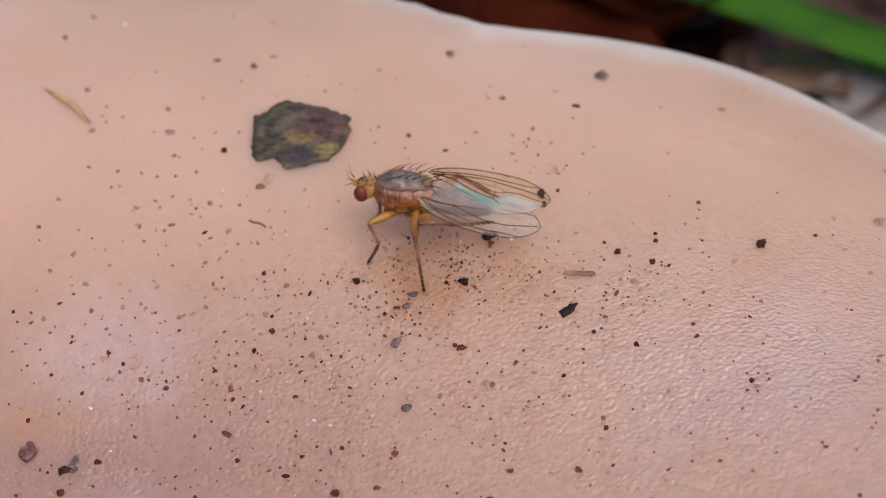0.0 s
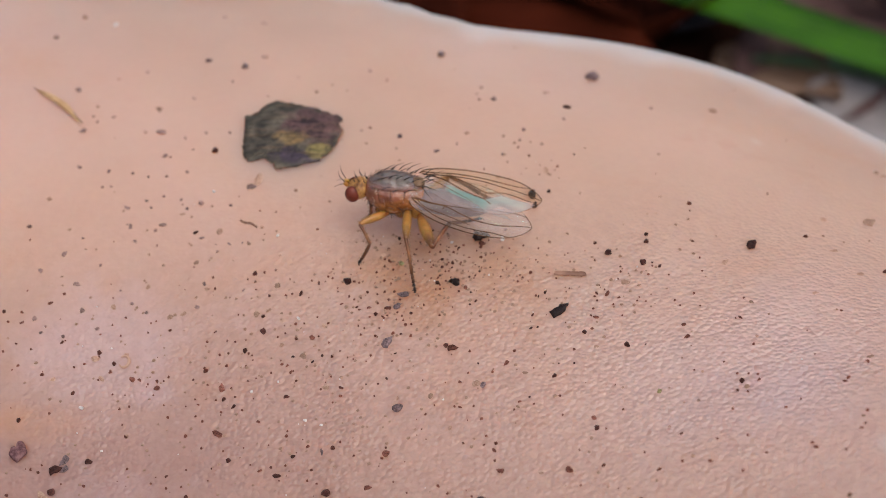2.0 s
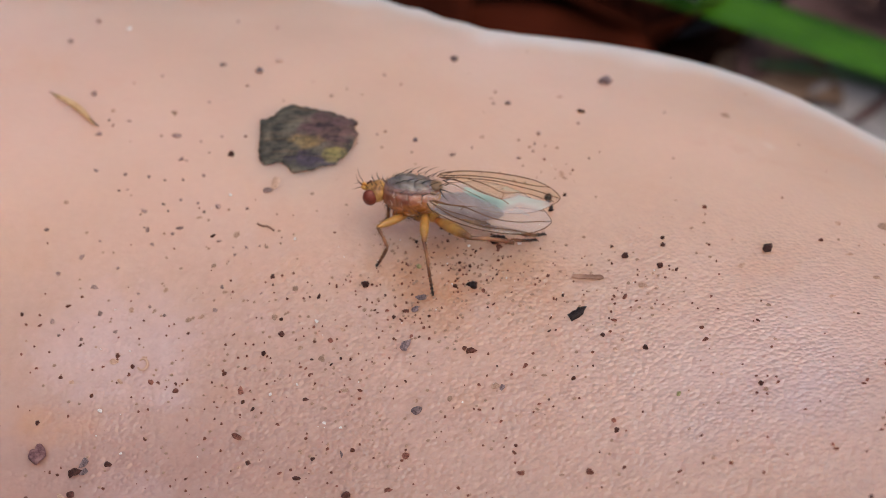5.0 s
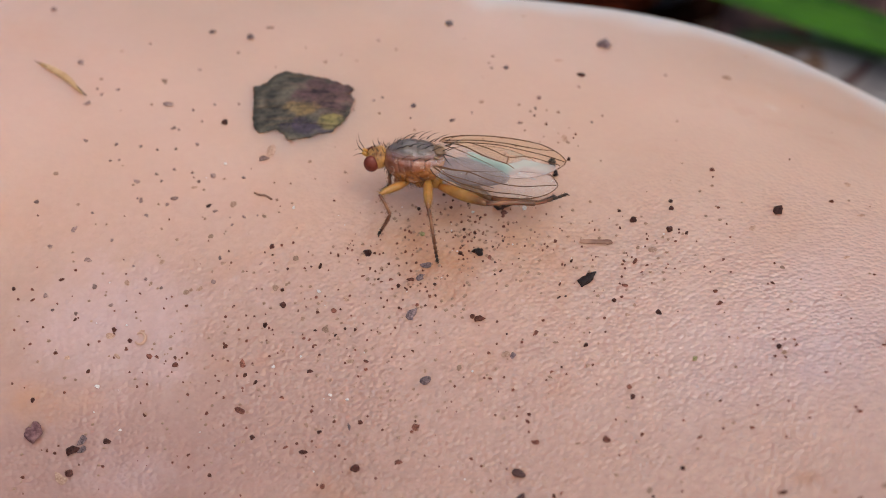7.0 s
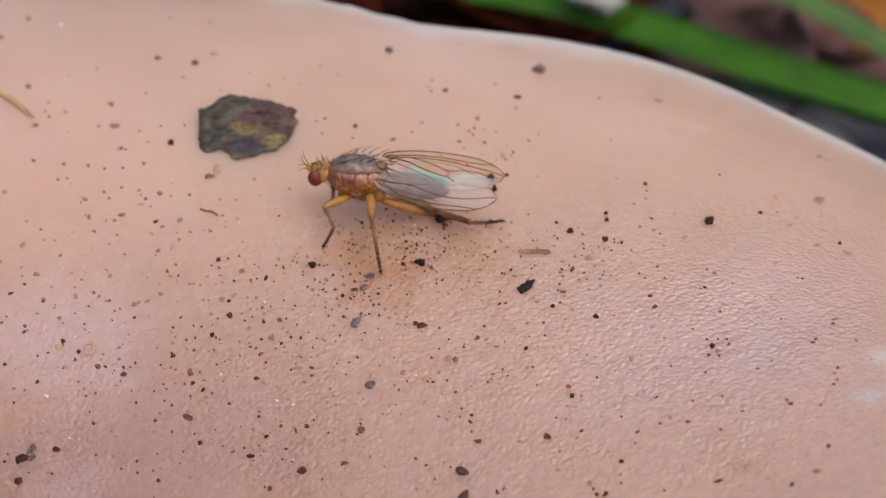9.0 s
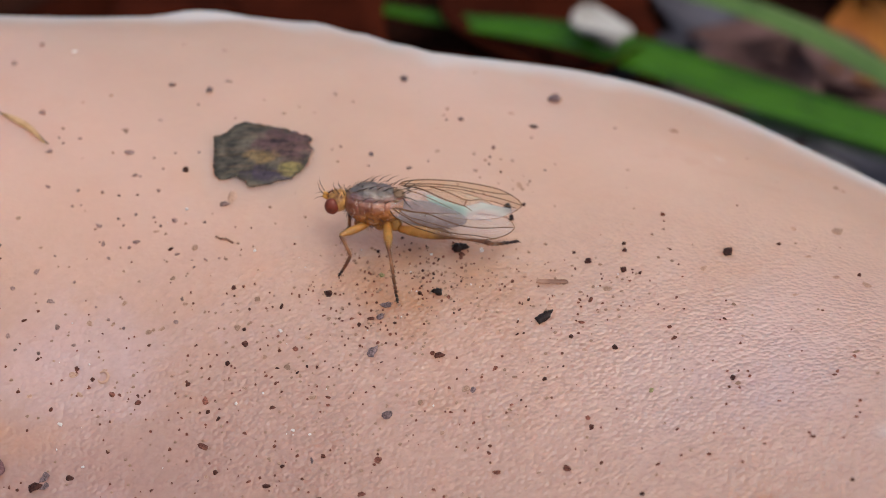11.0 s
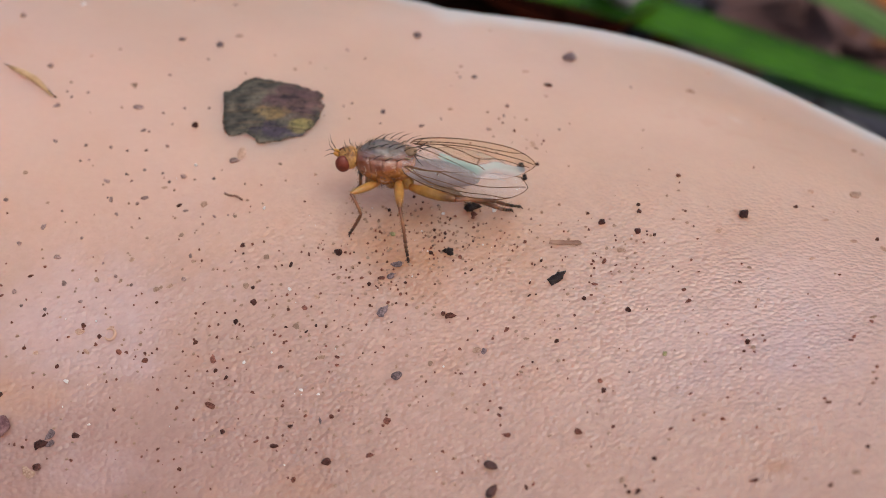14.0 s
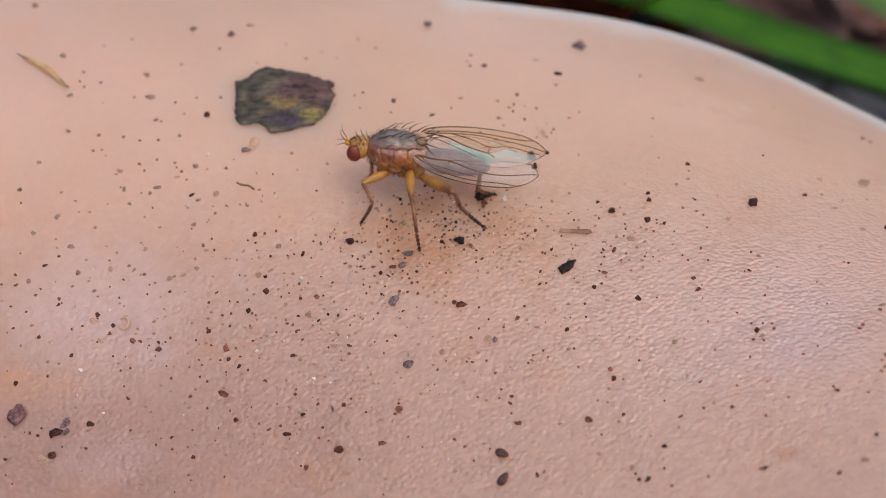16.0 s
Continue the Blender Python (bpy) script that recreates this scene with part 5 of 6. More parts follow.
def chip(name, mat, x, y, length, width, turn, label, category, tall=0.6, seed=1, facets=15):
    """An angular lump or a splinter, longer than wide."""
    bm = shard(seed * 7 + 1, facets + 4, tall, 0.8 * length / width)
    more = shard(seed * 7 + 2, facets, tall * 0.8, 0.6 * length / width)
    me = bpy.data.meshes.new("piece")
    bmesh.ops.translate(more, verts=more.verts, vec=(0.22 * length / width, 0.12, 0.03))
    more.to_mesh(me)
    more.free()
    bm.from_mesh(me)
    bpy.data.meshes.remove(me)
    bmesh.ops.subdivide_edges(bm, edges=bm.edges[:], cuts=2, use_grid_fill=True)
    for v in bm.verts:
        v.co *= 1 + 0.3 * noise.noise(v.co * 3.2 + Vector((seed, 0, 0))) + 0.14 * noise.noise(v.co * 9 + Vector((0, seed, 0)))
    ob = new(name, mesh_of(name, bm, mat))
    m = settle(x, y, width, turn, 0.25 * tall)
    ob.matrix_basis = m
    return tagged(ob, label, category)


def seed_at(x, y, half, turn):
    """A plump oval seed, pointed at one end, with shallow ribs along it."""
    bm = bmesh.new()
    rings = []
    for i in range(1, 14):
        u = -math.cos(math.pi * i / 14)
        r = 0.55 * math.sqrt(1 - u * u) * (1 - 0.28 * u)
        rings.append([Vector((u, r * (1 + 0.07 * math.cos(5 * f)) * math.cos(f), 0.8 * r * (1 + 0.07 * math.cos(5 * f)) * math.sin(f))) for f in np.linspace(0, math.tau, 20, endpoint=False)])
    loft(bm, rings)
    ob = new("dark_seed", mesh_of("dark_seed", bm, SEED))
    ob.matrix_basis = settle(x, y, half, turn, 0.4)
    return tagged(ob, "dark mauve-brown oval seed on the cap", "seed", "seeds on the cap")


def splinter():
    """A flat woody sliver with blunt, broken ends."""
    bm = bmesh.new()
    rings = []
    for k in range(13):
        t = k / 12
        p = Vector((5.98 + 1.2 * (t - 0.5), -0.24 - 0.1 * (t - 0.5)))
        w = 0.12 * (1 + 0.3 * noise.noise(Vector((t * 5, 2, 0)))) * (0.75 if k in (0, 12) else 1)
        z = cap_z(p.x, p.y) + 0.06
        rings.append([Vector((p.x + 0.05 * math.sin(5 * f) * (k in (0, 12)), p.y + w * math.cos(f), z + (0.05 + 0.02 * math.sin(3 * f)) * math.sin(f))) * MM for f in (math.tau * i / 9 for i in range(9))])
    loft(bm, rings)
    bmesh.ops.recalc_face_normals(bm, faces=bm.faces)
    return tagged(new("bark_splinter", mesh_of("bark_splinter", bm, BARK, smooth=False)), "thin reddish brown bark splinter on the cap", "splinter")


def debris():
    leaf_fragment()
    husk()
    chip("charcoal_chip", SOIL_BLACK, 5.45, -2.3, 1.05, 0.42, 38, "glossy black charcoal chip lying on the cap", "charcoal", 0.6, 2)
    splinter()
    chip("charcoal_chip", SOIL_BLACK, 2.26, 1.95, 0.8, 0.5, -8, "black charcoal lump beneath the fly's wing", "charcoal", 0.8, 4)
    chip("charcoal_chip", SOIL_BLACK, 1.41, -0.47, 0.52, 0.36, 125, "black charcoal crumb on the cap", "charcoal", 0.8, 5)
    chip("slate_chip", SOIL_GREY, -0.92, -1.45, 0.5, 0.3, 32, "slate-grey flat chip on the cap", "stone chip", 0.45, 6)
    seed_at(2.67, -10.63, 0.28, -34)
    seed_at(2.66, -11.7, 0.29, 52)
    chip("mauve_flake", SOIL_GREY, -3.46, -7.76, 0.34, 0.13, 100, "small mauve flake on the cap", "flake", 0.5, 8)
    chip("charcoal_chip", SOIL_BLACK, 4.5, 4.45, 0.62, 0.4, 65, "ragged black charcoal crumb behind the wing tip", "charcoal", 0.8, 9)
    chip("charcoal_chip", SOIL_BLACK, 4.6, 3.8, 0.55, 0.24, 70, "black charcoal crumb behind the wing tip", "charcoal", 0.8, 10)
    chip("moss_crumb", MOSS, 9.08, -6.75, 0.22, 0.2, 20, "tiny olive-green moss crumb on the cap", "moss", 1.0, 11)
    chip("moss_crumb", MOSS, -0.82, 0.72, 0.28, 0.24, 70, "tiny olive-green moss crumb beside the fly's leg", "moss", 0.7, 12)
    chip("bark_crumb", SOIL_BROWN, 2.4, 1.42, 0.26, 0.17, 70, "small red-brown bark crumb beneath the wing", "bark crumb", 0.7, 13)
    bm = bmesh.new()
    path = spline([(-7.72, 3.25, 0), (-7.5, 3.12, 0), (-7.25, 3.08, 0), (-6.98, 2.86, 0)], 6)
    tube(bm, [Vector((p.x, p.y, cap_z(p.x, p.y) + 0.05)) * MM for p in path], [0.045 * MM] * len(path), 6)
    tagged(new("fibre", mesh_of("fibre", bm, BARK)), "short curled brown plant fibre on the cap", "fibre")
    bm = bmesh.new()
    turn = [(-11.72 + 0.2 * math.cos(f), -3.42 + 0.24 * math.sin(f)) for f in np.linspace(-2.6, 2.3, 22)]
    tube(bm, [Vector((x, y, cap_z(x, y) + 0.07)) * MM for x, y in turn], [(0.03 + 0.035 * math.sin(math.pi * k / 21)) * MM for k in range(22)], 8)
    tagged(new("seed_coat", mesh_of("seed_coat", bm, SOIL_TAN)), "curled pale tan seed coat on the cap", "seed coat")
    chip("pebble", PEBBLE, -15.5, -7.15, 0.8, 0.72, 20, "rounded dull mauve pebble on the cap", "pebble", 0.75, 15, 34)
    glint = stone_mesh("quartz_grain", QUARTZ, 31, 0.8)
    for x, y, s in ((-9.03, 4.88, 0.13), (-15.4, 17.0, 0.22), (-6.06, 2.41, 0.12), (-4.85, -1.75, 0.14), (1.2, 1.74, 0.12), (3.26, 1.85, 0.2), (-4.22, -6.35, 0.13), (-3.57, -6.62, 0.11), (-13.2, -5.3, 0.16), (-12.17, -7.0, 0.1), (-6.45, -4.93, 0.12), (-5.42, -4.58, 0.09)):
        ob = new("quartz_grain", glint)
        ob.matrix_basis = settle(x, y, s, 40 * x, 0.25)
        tagged(ob, "tiny clear quartz grain glinting on the cap", "quartz grain", "quartz grains on the cap")
    grains()
    dust()


# ---- the forest floor behind the cap ----
def grass_blade(points, width, mat, label):
    """A folded blade along a line of points in mm."""
    path = spline(points, 8)
    bm = bmesh.new()
    rings = []
    for i, p in enumerate(path):
        t = i / (len(path) - 1)
        way = (path[min(i + 1, len(path) - 1)] - path[max(i - 1, 0)]).normalized()
        side = way.cross(Vector((0, 0, 1))).normalized()
        up = side.cross(way)
        w = width * 0.5 * min(1, 6 * (1 - t) + 0.05) * min(1, 0.12 + 2.3 * t)
        keel = 0.22 * w
        rings.append([(p + side * s * w + up * (abs(s) * keel * 1.3 + h)) * MM for s, h in ((-1, 0), (-0.5, 0.02), (0, 0.0), (0.5, 0.02), (1, 0), (0.5, -0.25), (0, -0.35), (-0.5, -0.25))])
    loft(bm, rings)
    bmesh.ops.recalc_face_normals(bm, faces=bm.faces)
    ob = tagged(new("grass_blade", mesh_of("grass_blade", bm, mat)), label, "grass", "grass blades behind the mushroom")
    bm = bmesh.new()
    tube(bm, [(p - Vector((0, 0, 0.05))) * MM for p in path[1:-2]], [(0.02 + 0.05 * width * min(1, 3 * (1 - i / len(path)))) * MM for i in range(1, len(path) - 2)], 6)
    part("midrib", bm, RIB_GREEN, ob, "paler midrib along the blade")
    return ob


def litter_leaf(name, x, y, z, length, width, mat, label, tilt, seed, category="leaf"):
    """A curled dead leaf with a raised midrib, in mm."""
    bm = bmesh.new()
    nu, nv = 18, 8
    top, low = [], []
    for i in range(nu + 1):
        t = i / nu
        w = width * 0.5 * (math.sin(math.pi * t ** 0.85) ** 0.75 + 0.03)
        w *= 1 + 0.14 * noise.noise(Vector((t * 6, seed, 0)))
        row, under = [], []
        for k in range(nv + 1):
            s = -1 + 2 * k / nv
            h = 0.16 * width * s * s + 0.08 * length * math.sin(3 * t + seed) + 0.05 * width * noise.noise(Vector((t * 4, s * 2, seed)))
            p = Vector(((t - 0.5) * length, s * w, h))
            row.append(bm.verts.new(p * MM))
            under.append(bm.verts.new((p - Vector((0, 0, 0.35 + 0.5 * math.exp(-(s * 8) ** 2)))) * MM))
        top.append(row)
        low.append(under)
    for i in range(nu):
        for k in range(nv):
            bm.faces.new((top[i][k], top[i + 1][k], top[i + 1][k + 1], top[i][k + 1]))
            bm.faces.new((low[i][k], low[i][k + 1], low[i + 1][k + 1], low[i + 1][k]))
    for i in range(nu):
        bm.faces.new((top[i][0], low[i][0], low[i + 1][0], top[i + 1][0]))
        bm.faces.new((top[i][nv], top[i + 1][nv], low[i + 1][nv], low[i][nv]))
    for i in (0, nu):
        for k in range(nv):
            bm.faces.new((top[i][k], top[i][k + 1], low[i][k + 1], low[i][k]))
    bmesh.ops.recalc_face_normals(bm, faces=bm.faces)
    ob = new(name, mesh_of(name, bm, mat))
    ob.matrix_basis = pose(x * MM, y * MM, z * MM, *tilt)
    bm = bmesh.new()
    line = [Vector(((t - 0.5) * length, 0, 0.08 * length * math.sin(3 * t + seed) + 0.05 * width * noise.noise(Vector((t * 4, 0, seed))))) for t in (i / nu for i in range(nu + 1))]
    tube(bm, [p * MM for p in line], [(0.03 + 0.022 * length * (1 - i / nu)) * MM for i in range(nu + 1)], 6)
    part("midrib", bm, mat, ob)
    return tagged(ob, label, category)


def forest_floor():
    grass_blade([(-8, 84, -42), (6, 75, -38.8), (17, 69.0, -36.8), (31.5, 62.1, -37.6), (41, 58.2, -38.5), (62, 49.2, -40.2), (90, 35, -44)], 5.0, GRASS, "bright green grass blade lying over dead leaves")
    grass_blade([(10, 99, -44), (24, 84, -40), (34.5, 74.5, -38), (42.5, 66.5, -38), (58, 50, -40), (76, 30, -44)], 3.2, GRASS_PALE, "pale green grass blade lying over dead leaves")
    grass_blade([(24, 64.3, -40.5), (33, 61.2, -39.3), (42, 57.6, -39.7), (60, 49.9, -41.2), (80, 39.6, -44)], 3.6, GRASS_GREY, "dull grey-green withered grass blade over dead leaves")
    litter_leaf("petal", 18.2, 68.2, -34.2, 9, 5, LEAF_WHITE, "pale whitish petal lying among dead leaves", (10, 15, 100), 3, "petal")
    litter_leaf("dead_leaf", 26.2, 62.2, -41.0, 12, 6.5, LEAF_TAN, "dry tan-brown dead leaf beside the grass", (0, 0, -38), 5)
    litter_leaf("dead_leaf", 34.5, 56.2, -41.6, 14, 8, LEAF_PALE, "bleached pale grey dead leaf beside the grass", (0, 0, -30), 8)
    spread = random.Random(21)
    kinds = ((LEAF_BROWN, "dark red-brown dead leaf on the soil"), (LEAF_MAUVE, "dull mauve-brown dead leaf on the soil"), (LEAF_GREY, "wet dark grey dead leaf on the soil"), (LEAF_ORANGE, "orange-brown dead leaf on the soil"))
    spots = ((-12, 76, 0, 40), (4, 58, 0, 34), (14, 80, 0, 36), (-30, 66, 0, 42), (31, 82, 2, 14), (21, 71.5, 2, 12), (38, 77, 1, 20), (31, 66, 1, 24), (47, 70, 1, 18), (41, 62, 2, 13), (46, 80, 3, 16), (60, 66, 3, 20), (48, 96, 0, 36), (22, 104, 0, 40), (-14, 108, 0, 44), (72, 34, 0, 34), (50, 8, 0, 34), (84, 96, 0, 44), (38, 22, 0, 30), (-55, 40, 0, 40), (-60, 0, 0, 40), (60, -25, 0, 40), (-48, -40, 0, 44), (30, -70, 0, 44), (-20, -80, 0, 44))
    for k, (x, y, kind, size) in enumerate(spots):
        mat, label = kinds[kind]
        z = ground_z(x * MM, y * MM) / MM + 1.2 + 0.6 * (k % 3)
        litter_leaf("dead_leaf", x, y, z, size, size * 0.55, mat, label, (spread.uniform(-8, 8), spread.uniform(-8, 8), spread.uniform(0, 180)), k)


# ---- build ----
ground()
mushroom()
FLY = fly_body()
HIND = leg(FLY, "hind", NEAR_HIP, (3.5, -0.5, 1.2), (5.4, -0.5, 1.2), (6.9, -0.5, 1.2), 0.98)
FAR_HIND = leg(FLY, "hind", FAR_HIP, (3.5, 0.5, 1.2), (5.4, 0.5, 1.2), (6.9, 0.5, 1.2), 1.0)
WINGS = [o for o in FLY.children if o.name.startswith("wing")]
debris()
forest_floor()


def motions():
    """The hind legs rub each other and sweep the wings; the wings give a little."""
    walk(HIND[0], [
        (0.0, aim((1.15, -0.50, 1.20), (1.07, -2.35, 2.65))),
        (0.2, aim((1.15, -0.50, 1.20), (2.32, -2.32, 2.13))),
        (0.4, aim((1.15, -0.50, 1.20), (2.62, -2.21, 1.87))),
        (0.6, aim((1.15, -0.50, 1.20), (1.27, -2.63, 2.19))),
        (0.8, aim((1.15, -0.50, 1.20), (3.12, -1.77, 1.33))),
        (1.0, aim((1.15, -0.50, 1.20), (2.22, -2.46, 1.94))),
        (1.2, aim((1.15, -0.50, 1.20), (1.54, -2.50, 2.38))),
        (1.4, aim((1.15, -0.50, 1.20), (2.72, -2.18, 1.70))),
        (1.6, aim((1.15, -0.50, 1.20), (2.93, -1.99, 1.54))),
        (1.8, aim((1.15, -0.50, 1.20), (1.79, -2.60, 2.04))),
        (2.0, aim((1.15, -0.50, 1.20), (1.94, -2.65, 1.73))),
        (2.2, aim((1.15, -0.50, 1.20), (2.49, -2.30, 1.91))),
        (2.4, aim((1.15, -0.50, 1.20), (1.84, -2.75, 1.22))),
        (2.6, aim((1.15, -0.50, 1.20), (2.08, -2.62, 1.60))),
        (2.8, aim((1.15, -0.50, 1.20), (2.69, -2.27, 1.36))),
        (3.0, aim((1.15, -0.50, 1.20), (2.35, -2.48, 1.62))),
        (3.2, aim((1.15, -0.50, 1.20), (2.21, -2.50, 1.81))),
        (5.3, aim((1.15, -0.50, 1.20), (2.88, -1.90, 1.94))),
        (6.0, aim((1.15, -0.50, 1.20), (3.25, -1.51, 1.48))),
        (7.0, aim((1.15, -0.50, 1.20), (3.06, -1.79, 1.65))),
        (8.0, aim((1.15, -0.50, 1.20), (3.32, -0.36, 0.32))),
        (9.0, aim((1.15, -0.50, 1.20), (3.29, -0.22, 0.27))),
        (11.3, aim((1.15, -0.50, 1.20), (3.15, -1.56, 1.82))),
        (12.0, aim((1.15, -0.50, 1.20), (3.15, -1.67, 1.60))),
        (12.5, aim((1.15, -0.50, 1.20), (3.14, -1.71, 1.54))),
        (13.0, aim((1.15, -0.50, 1.20), (3.13, -1.74, 1.49))),
        (14.0, aim((1.15, -0.50, 1.20), (2.97, -1.82, 1.88))),
        (14.2, aim((1.15, -0.50, 1.20), (2.92, -1.89, 1.88))),
        (14.3, aim((1.15, -0.50, 1.20), (2.91, -1.91, 1.87))),
        (14.4, aim((1.15, -0.50, 1.20), (2.85, -1.97, 1.89))),
        (14.5, aim((1.15, -0.50, 1.20), (3.14, -1.75, 1.15))),
        (14.6, aim((1.15, -0.50, 1.20), (2.94, -2.02, 1.32))),
        (14.8, aim((1.15, -0.50, 1.20), (2.85, -2.11, 1.04))),
        (15.2, aim((1.15, -0.50, 1.20), (2.75, -2.20, 1.50))),
        (15.6, aim((1.15, -0.50, 1.20), (2.93, -2.00, 1.54))),
        (15.7, aim((1.15, -0.50, 1.20), (2.75, -2.11, 1.83))),
        (15.8, aim((1.15, -0.50, 1.20), (2.55, -2.18, 2.07))),
        (16.0, aim((1.15, -0.50, 1.20), (2.49, -2.23, 2.05))),
    ])
    walk(HIND[1], [
        (0.0, aim((1.07, -2.35, 2.65), (2.28, -1.28, 1.65))),
        (0.2, aim((2.32, -2.32, 2.13), (3.67, -1.14, 1.48))),
        (0.4, aim((2.62, -2.21, 1.87), (3.98, -1.05, 1.23))),
        (0.6, aim((1.27, -2.63, 2.19), (2.08, -1.04, 1.53))),
        (0.8, aim((3.12, -1.77, 1.33), (4.91, -1.20, 1.01))),
        (1.0, aim((2.22, -2.46, 1.94), (3.46, -1.35, 1.01))),
        (1.2, aim((1.54, -2.50, 2.38), (2.56, -1.05, 1.69))),
        (1.4, aim((2.72, -2.18, 1.70), (3.37, -0.43, 1.34))),
        (1.6, aim((2.93, -1.99, 1.54), (3.88, -0.46, 0.92))),
        (1.8, aim((1.79, -2.60, 2.04), (3.00, -1.25, 1.46))),
        (2.0, aim((1.94, -2.65, 1.73), (2.41, -0.85, 1.34))),
        (2.2, aim((2.49, -2.30, 1.91), (2.73, -0.48, 1.43))),
        (2.4, aim((1.84, -2.75, 1.22), (2.59, -1.02, 1.02))),
        (2.6, aim((2.08, -2.62, 1.60), (2.00, -0.79, 1.12))),
        (2.8, aim((2.69, -2.27, 1.36), (2.64, -0.45, 0.81))),
        (3.0, aim((2.35, -2.48, 1.62), (2.29, -0.64, 1.12))),
        (3.2, aim((2.21, -2.50, 1.81), (2.31, -0.72, 1.17))),
        (5.3, aim((2.88, -1.90, 1.94), (4.57, -1.36, 1.25))),
        (6.0, aim((3.25, -1.51, 1.48), (4.92, -0.83, 0.88))),
        (7.0, aim((3.06, -1.79, 1.65), (4.96, -1.70, 1.73))),
        (8.0, aim((3.32, -0.36, 0.32), (4.86, -1.25, 0.99))),
        (9.0, aim((3.29, -0.22, 0.27), (4.80, -1.22, 0.84))),
        (11.3, aim((3.15, -1.56, 1.82), (4.75, -0.88, 1.04))),
        (12.0, aim((3.15, -1.67, 1.60), (4.49, -0.77, 0.61))),
        (12.5, aim((3.14, -1.71, 1.54), (4.62, -0.83, 0.73))),
        (13.0, aim((3.13, -1.74, 1.49), (4.59, -0.79, 0.73))),
        (14.0, aim((2.97, -1.82, 1.88), (4.54, -0.99, 1.21))),
        (14.2, aim((2.92, -1.89, 1.88), (4.54, -1.10, 1.26))),
        (14.3, aim((2.91, -1.91, 1.87), (4.60, -1.21, 1.33))),
        (14.4, aim((2.85, -1.97, 1.89), (4.54, -1.27, 1.35))),
        (14.5, aim((3.14, -1.75, 1.15), (4.58, -2.96, 1.41))),
        (14.6, aim((2.94, -2.02, 1.32), (4.28, -3.36, 1.49))),
        (14.8, aim((2.85, -2.11, 1.04), (3.90, -3.64, 1.43))),
        (15.2, aim((2.75, -2.20, 1.50), (3.99, -3.64, 1.55))),
        (15.6, aim((2.93, -2.00, 1.54), (4.02, -3.55, 1.58))),
        (15.7, aim((2.75, -2.11, 1.83), (4.00, -2.70, 0.54))),
        (15.8, aim((2.55, -2.18, 2.07), (3.04, -1.39, 0.41))),
        (16.0, aim((2.49, -2.23, 2.05), (2.72, -1.25, 0.44))),
    ])
    walk(HIND[2], [
        (0.0, aim((2.28, -1.28, 1.65), (3.76, -1.06, 1.72))),
        (0.2, aim((3.67, -1.14, 1.48), (4.74, -0.21, 0.99))),
        (0.4, aim((3.98, -1.05, 1.23), (5.05, -0.07, 0.86))),
        (0.6, aim((2.08, -1.04, 1.53), (3.27, -0.24, 1.09))),
        (0.8, aim((4.91, -1.20, 1.01), (6.33, -0.83, 1.31))),
        (1.0, aim((3.46, -1.35, 1.01), (4.44, -0.67, 0.10))),
        (1.2, aim((2.56, -1.05, 1.69), (3.66, -0.14, 1.24))),
        (1.4, aim((3.37, -0.43, 1.34), (4.58, 0.37, 0.94))),
        (1.6, aim((3.88, -0.46, 0.92), (5.04, 0.20, 0.25))),
        (1.8, aim((3.00, -1.25, 1.46), (4.18, -0.38, 1.15))),
        (2.0, aim((2.41, -0.85, 1.34), (3.60, -0.04, 0.93))),
        (2.2, aim((2.73, -0.48, 1.43), (4.01, 0.26, 1.16))),
        (2.4, aim((2.59, -1.02, 1.02), (3.79, -0.17, 0.70))),
        (2.6, aim((2.00, -0.79, 1.12), (3.27, -0.01, 0.92))),
        (2.8, aim((2.64, -0.45, 0.81), (3.92, 0.31, 0.63))),
        (3.0, aim((2.29, -0.64, 1.12), (3.56, 0.10, 0.85))),
        (3.2, aim((2.31, -0.72, 1.17), (3.44, 0.19, 0.79))),
        (5.3, aim((4.57, -1.36, 1.25), (5.52, -0.49, 0.49))),
        (6.0, aim((4.92, -0.83, 0.88), (5.86, 0.10, 0.16))),
        (7.0, aim((4.96, -1.70, 1.73), (6.15, -0.82, 1.50))),
        (8.0, aim((4.86, -1.25, 0.99), (6.19, -0.63, 0.70))),
        (9.0, aim((4.80, -1.22, 0.84), (6.13, -0.60, 0.50))),
        (11.3, aim((4.75, -0.88, 1.04), (5.95, -0.10, 0.59))),
        (12.0, aim((4.49, -0.77, 0.61), (5.81, -0.38, 0.00))),
        (12.5, aim((4.62, -0.83, 0.73), (5.91, -0.34, 0.16))),
        (13.0, aim((4.59, -0.79, 0.73), (5.72, -0.12, 0.00))),
        (14.0, aim((4.54, -0.99, 1.21), (5.59, -0.31, 0.39))),
        (14.2, aim((4.54, -1.10, 1.26), (5.71, -0.60, 0.48))),
        (14.3, aim((4.60, -1.21, 1.33), (5.82, -0.79, 0.57))),
        (14.4, aim((4.54, -1.27, 1.35), (5.98, -1.36, 0.95))),
        (14.5, aim((4.58, -2.96, 1.41), (5.61, -2.54, 0.40))),
        (14.6, aim((4.28, -3.36, 1.49), (5.17, -2.92, 0.36))),
        (14.8, aim((3.90, -3.64, 1.43), (4.90, -3.54, 0.31))),
        (15.2, aim((3.99, -3.64, 1.55), (4.65, -3.09, 0.32))),
        (15.6, aim((4.02, -3.55, 1.58), (4.55, -2.95, 0.32))),
        (15.7, aim((4.00, -2.70, 0.54), (5.32, -3.36, 0.28))),
        (15.8, aim((3.04, -1.39, 0.41), (3.95, -2.58, 0.28))),
        (16.0, aim((2.72, -1.25, 0.44), (3.80, -2.28, 0.29))),
    ])
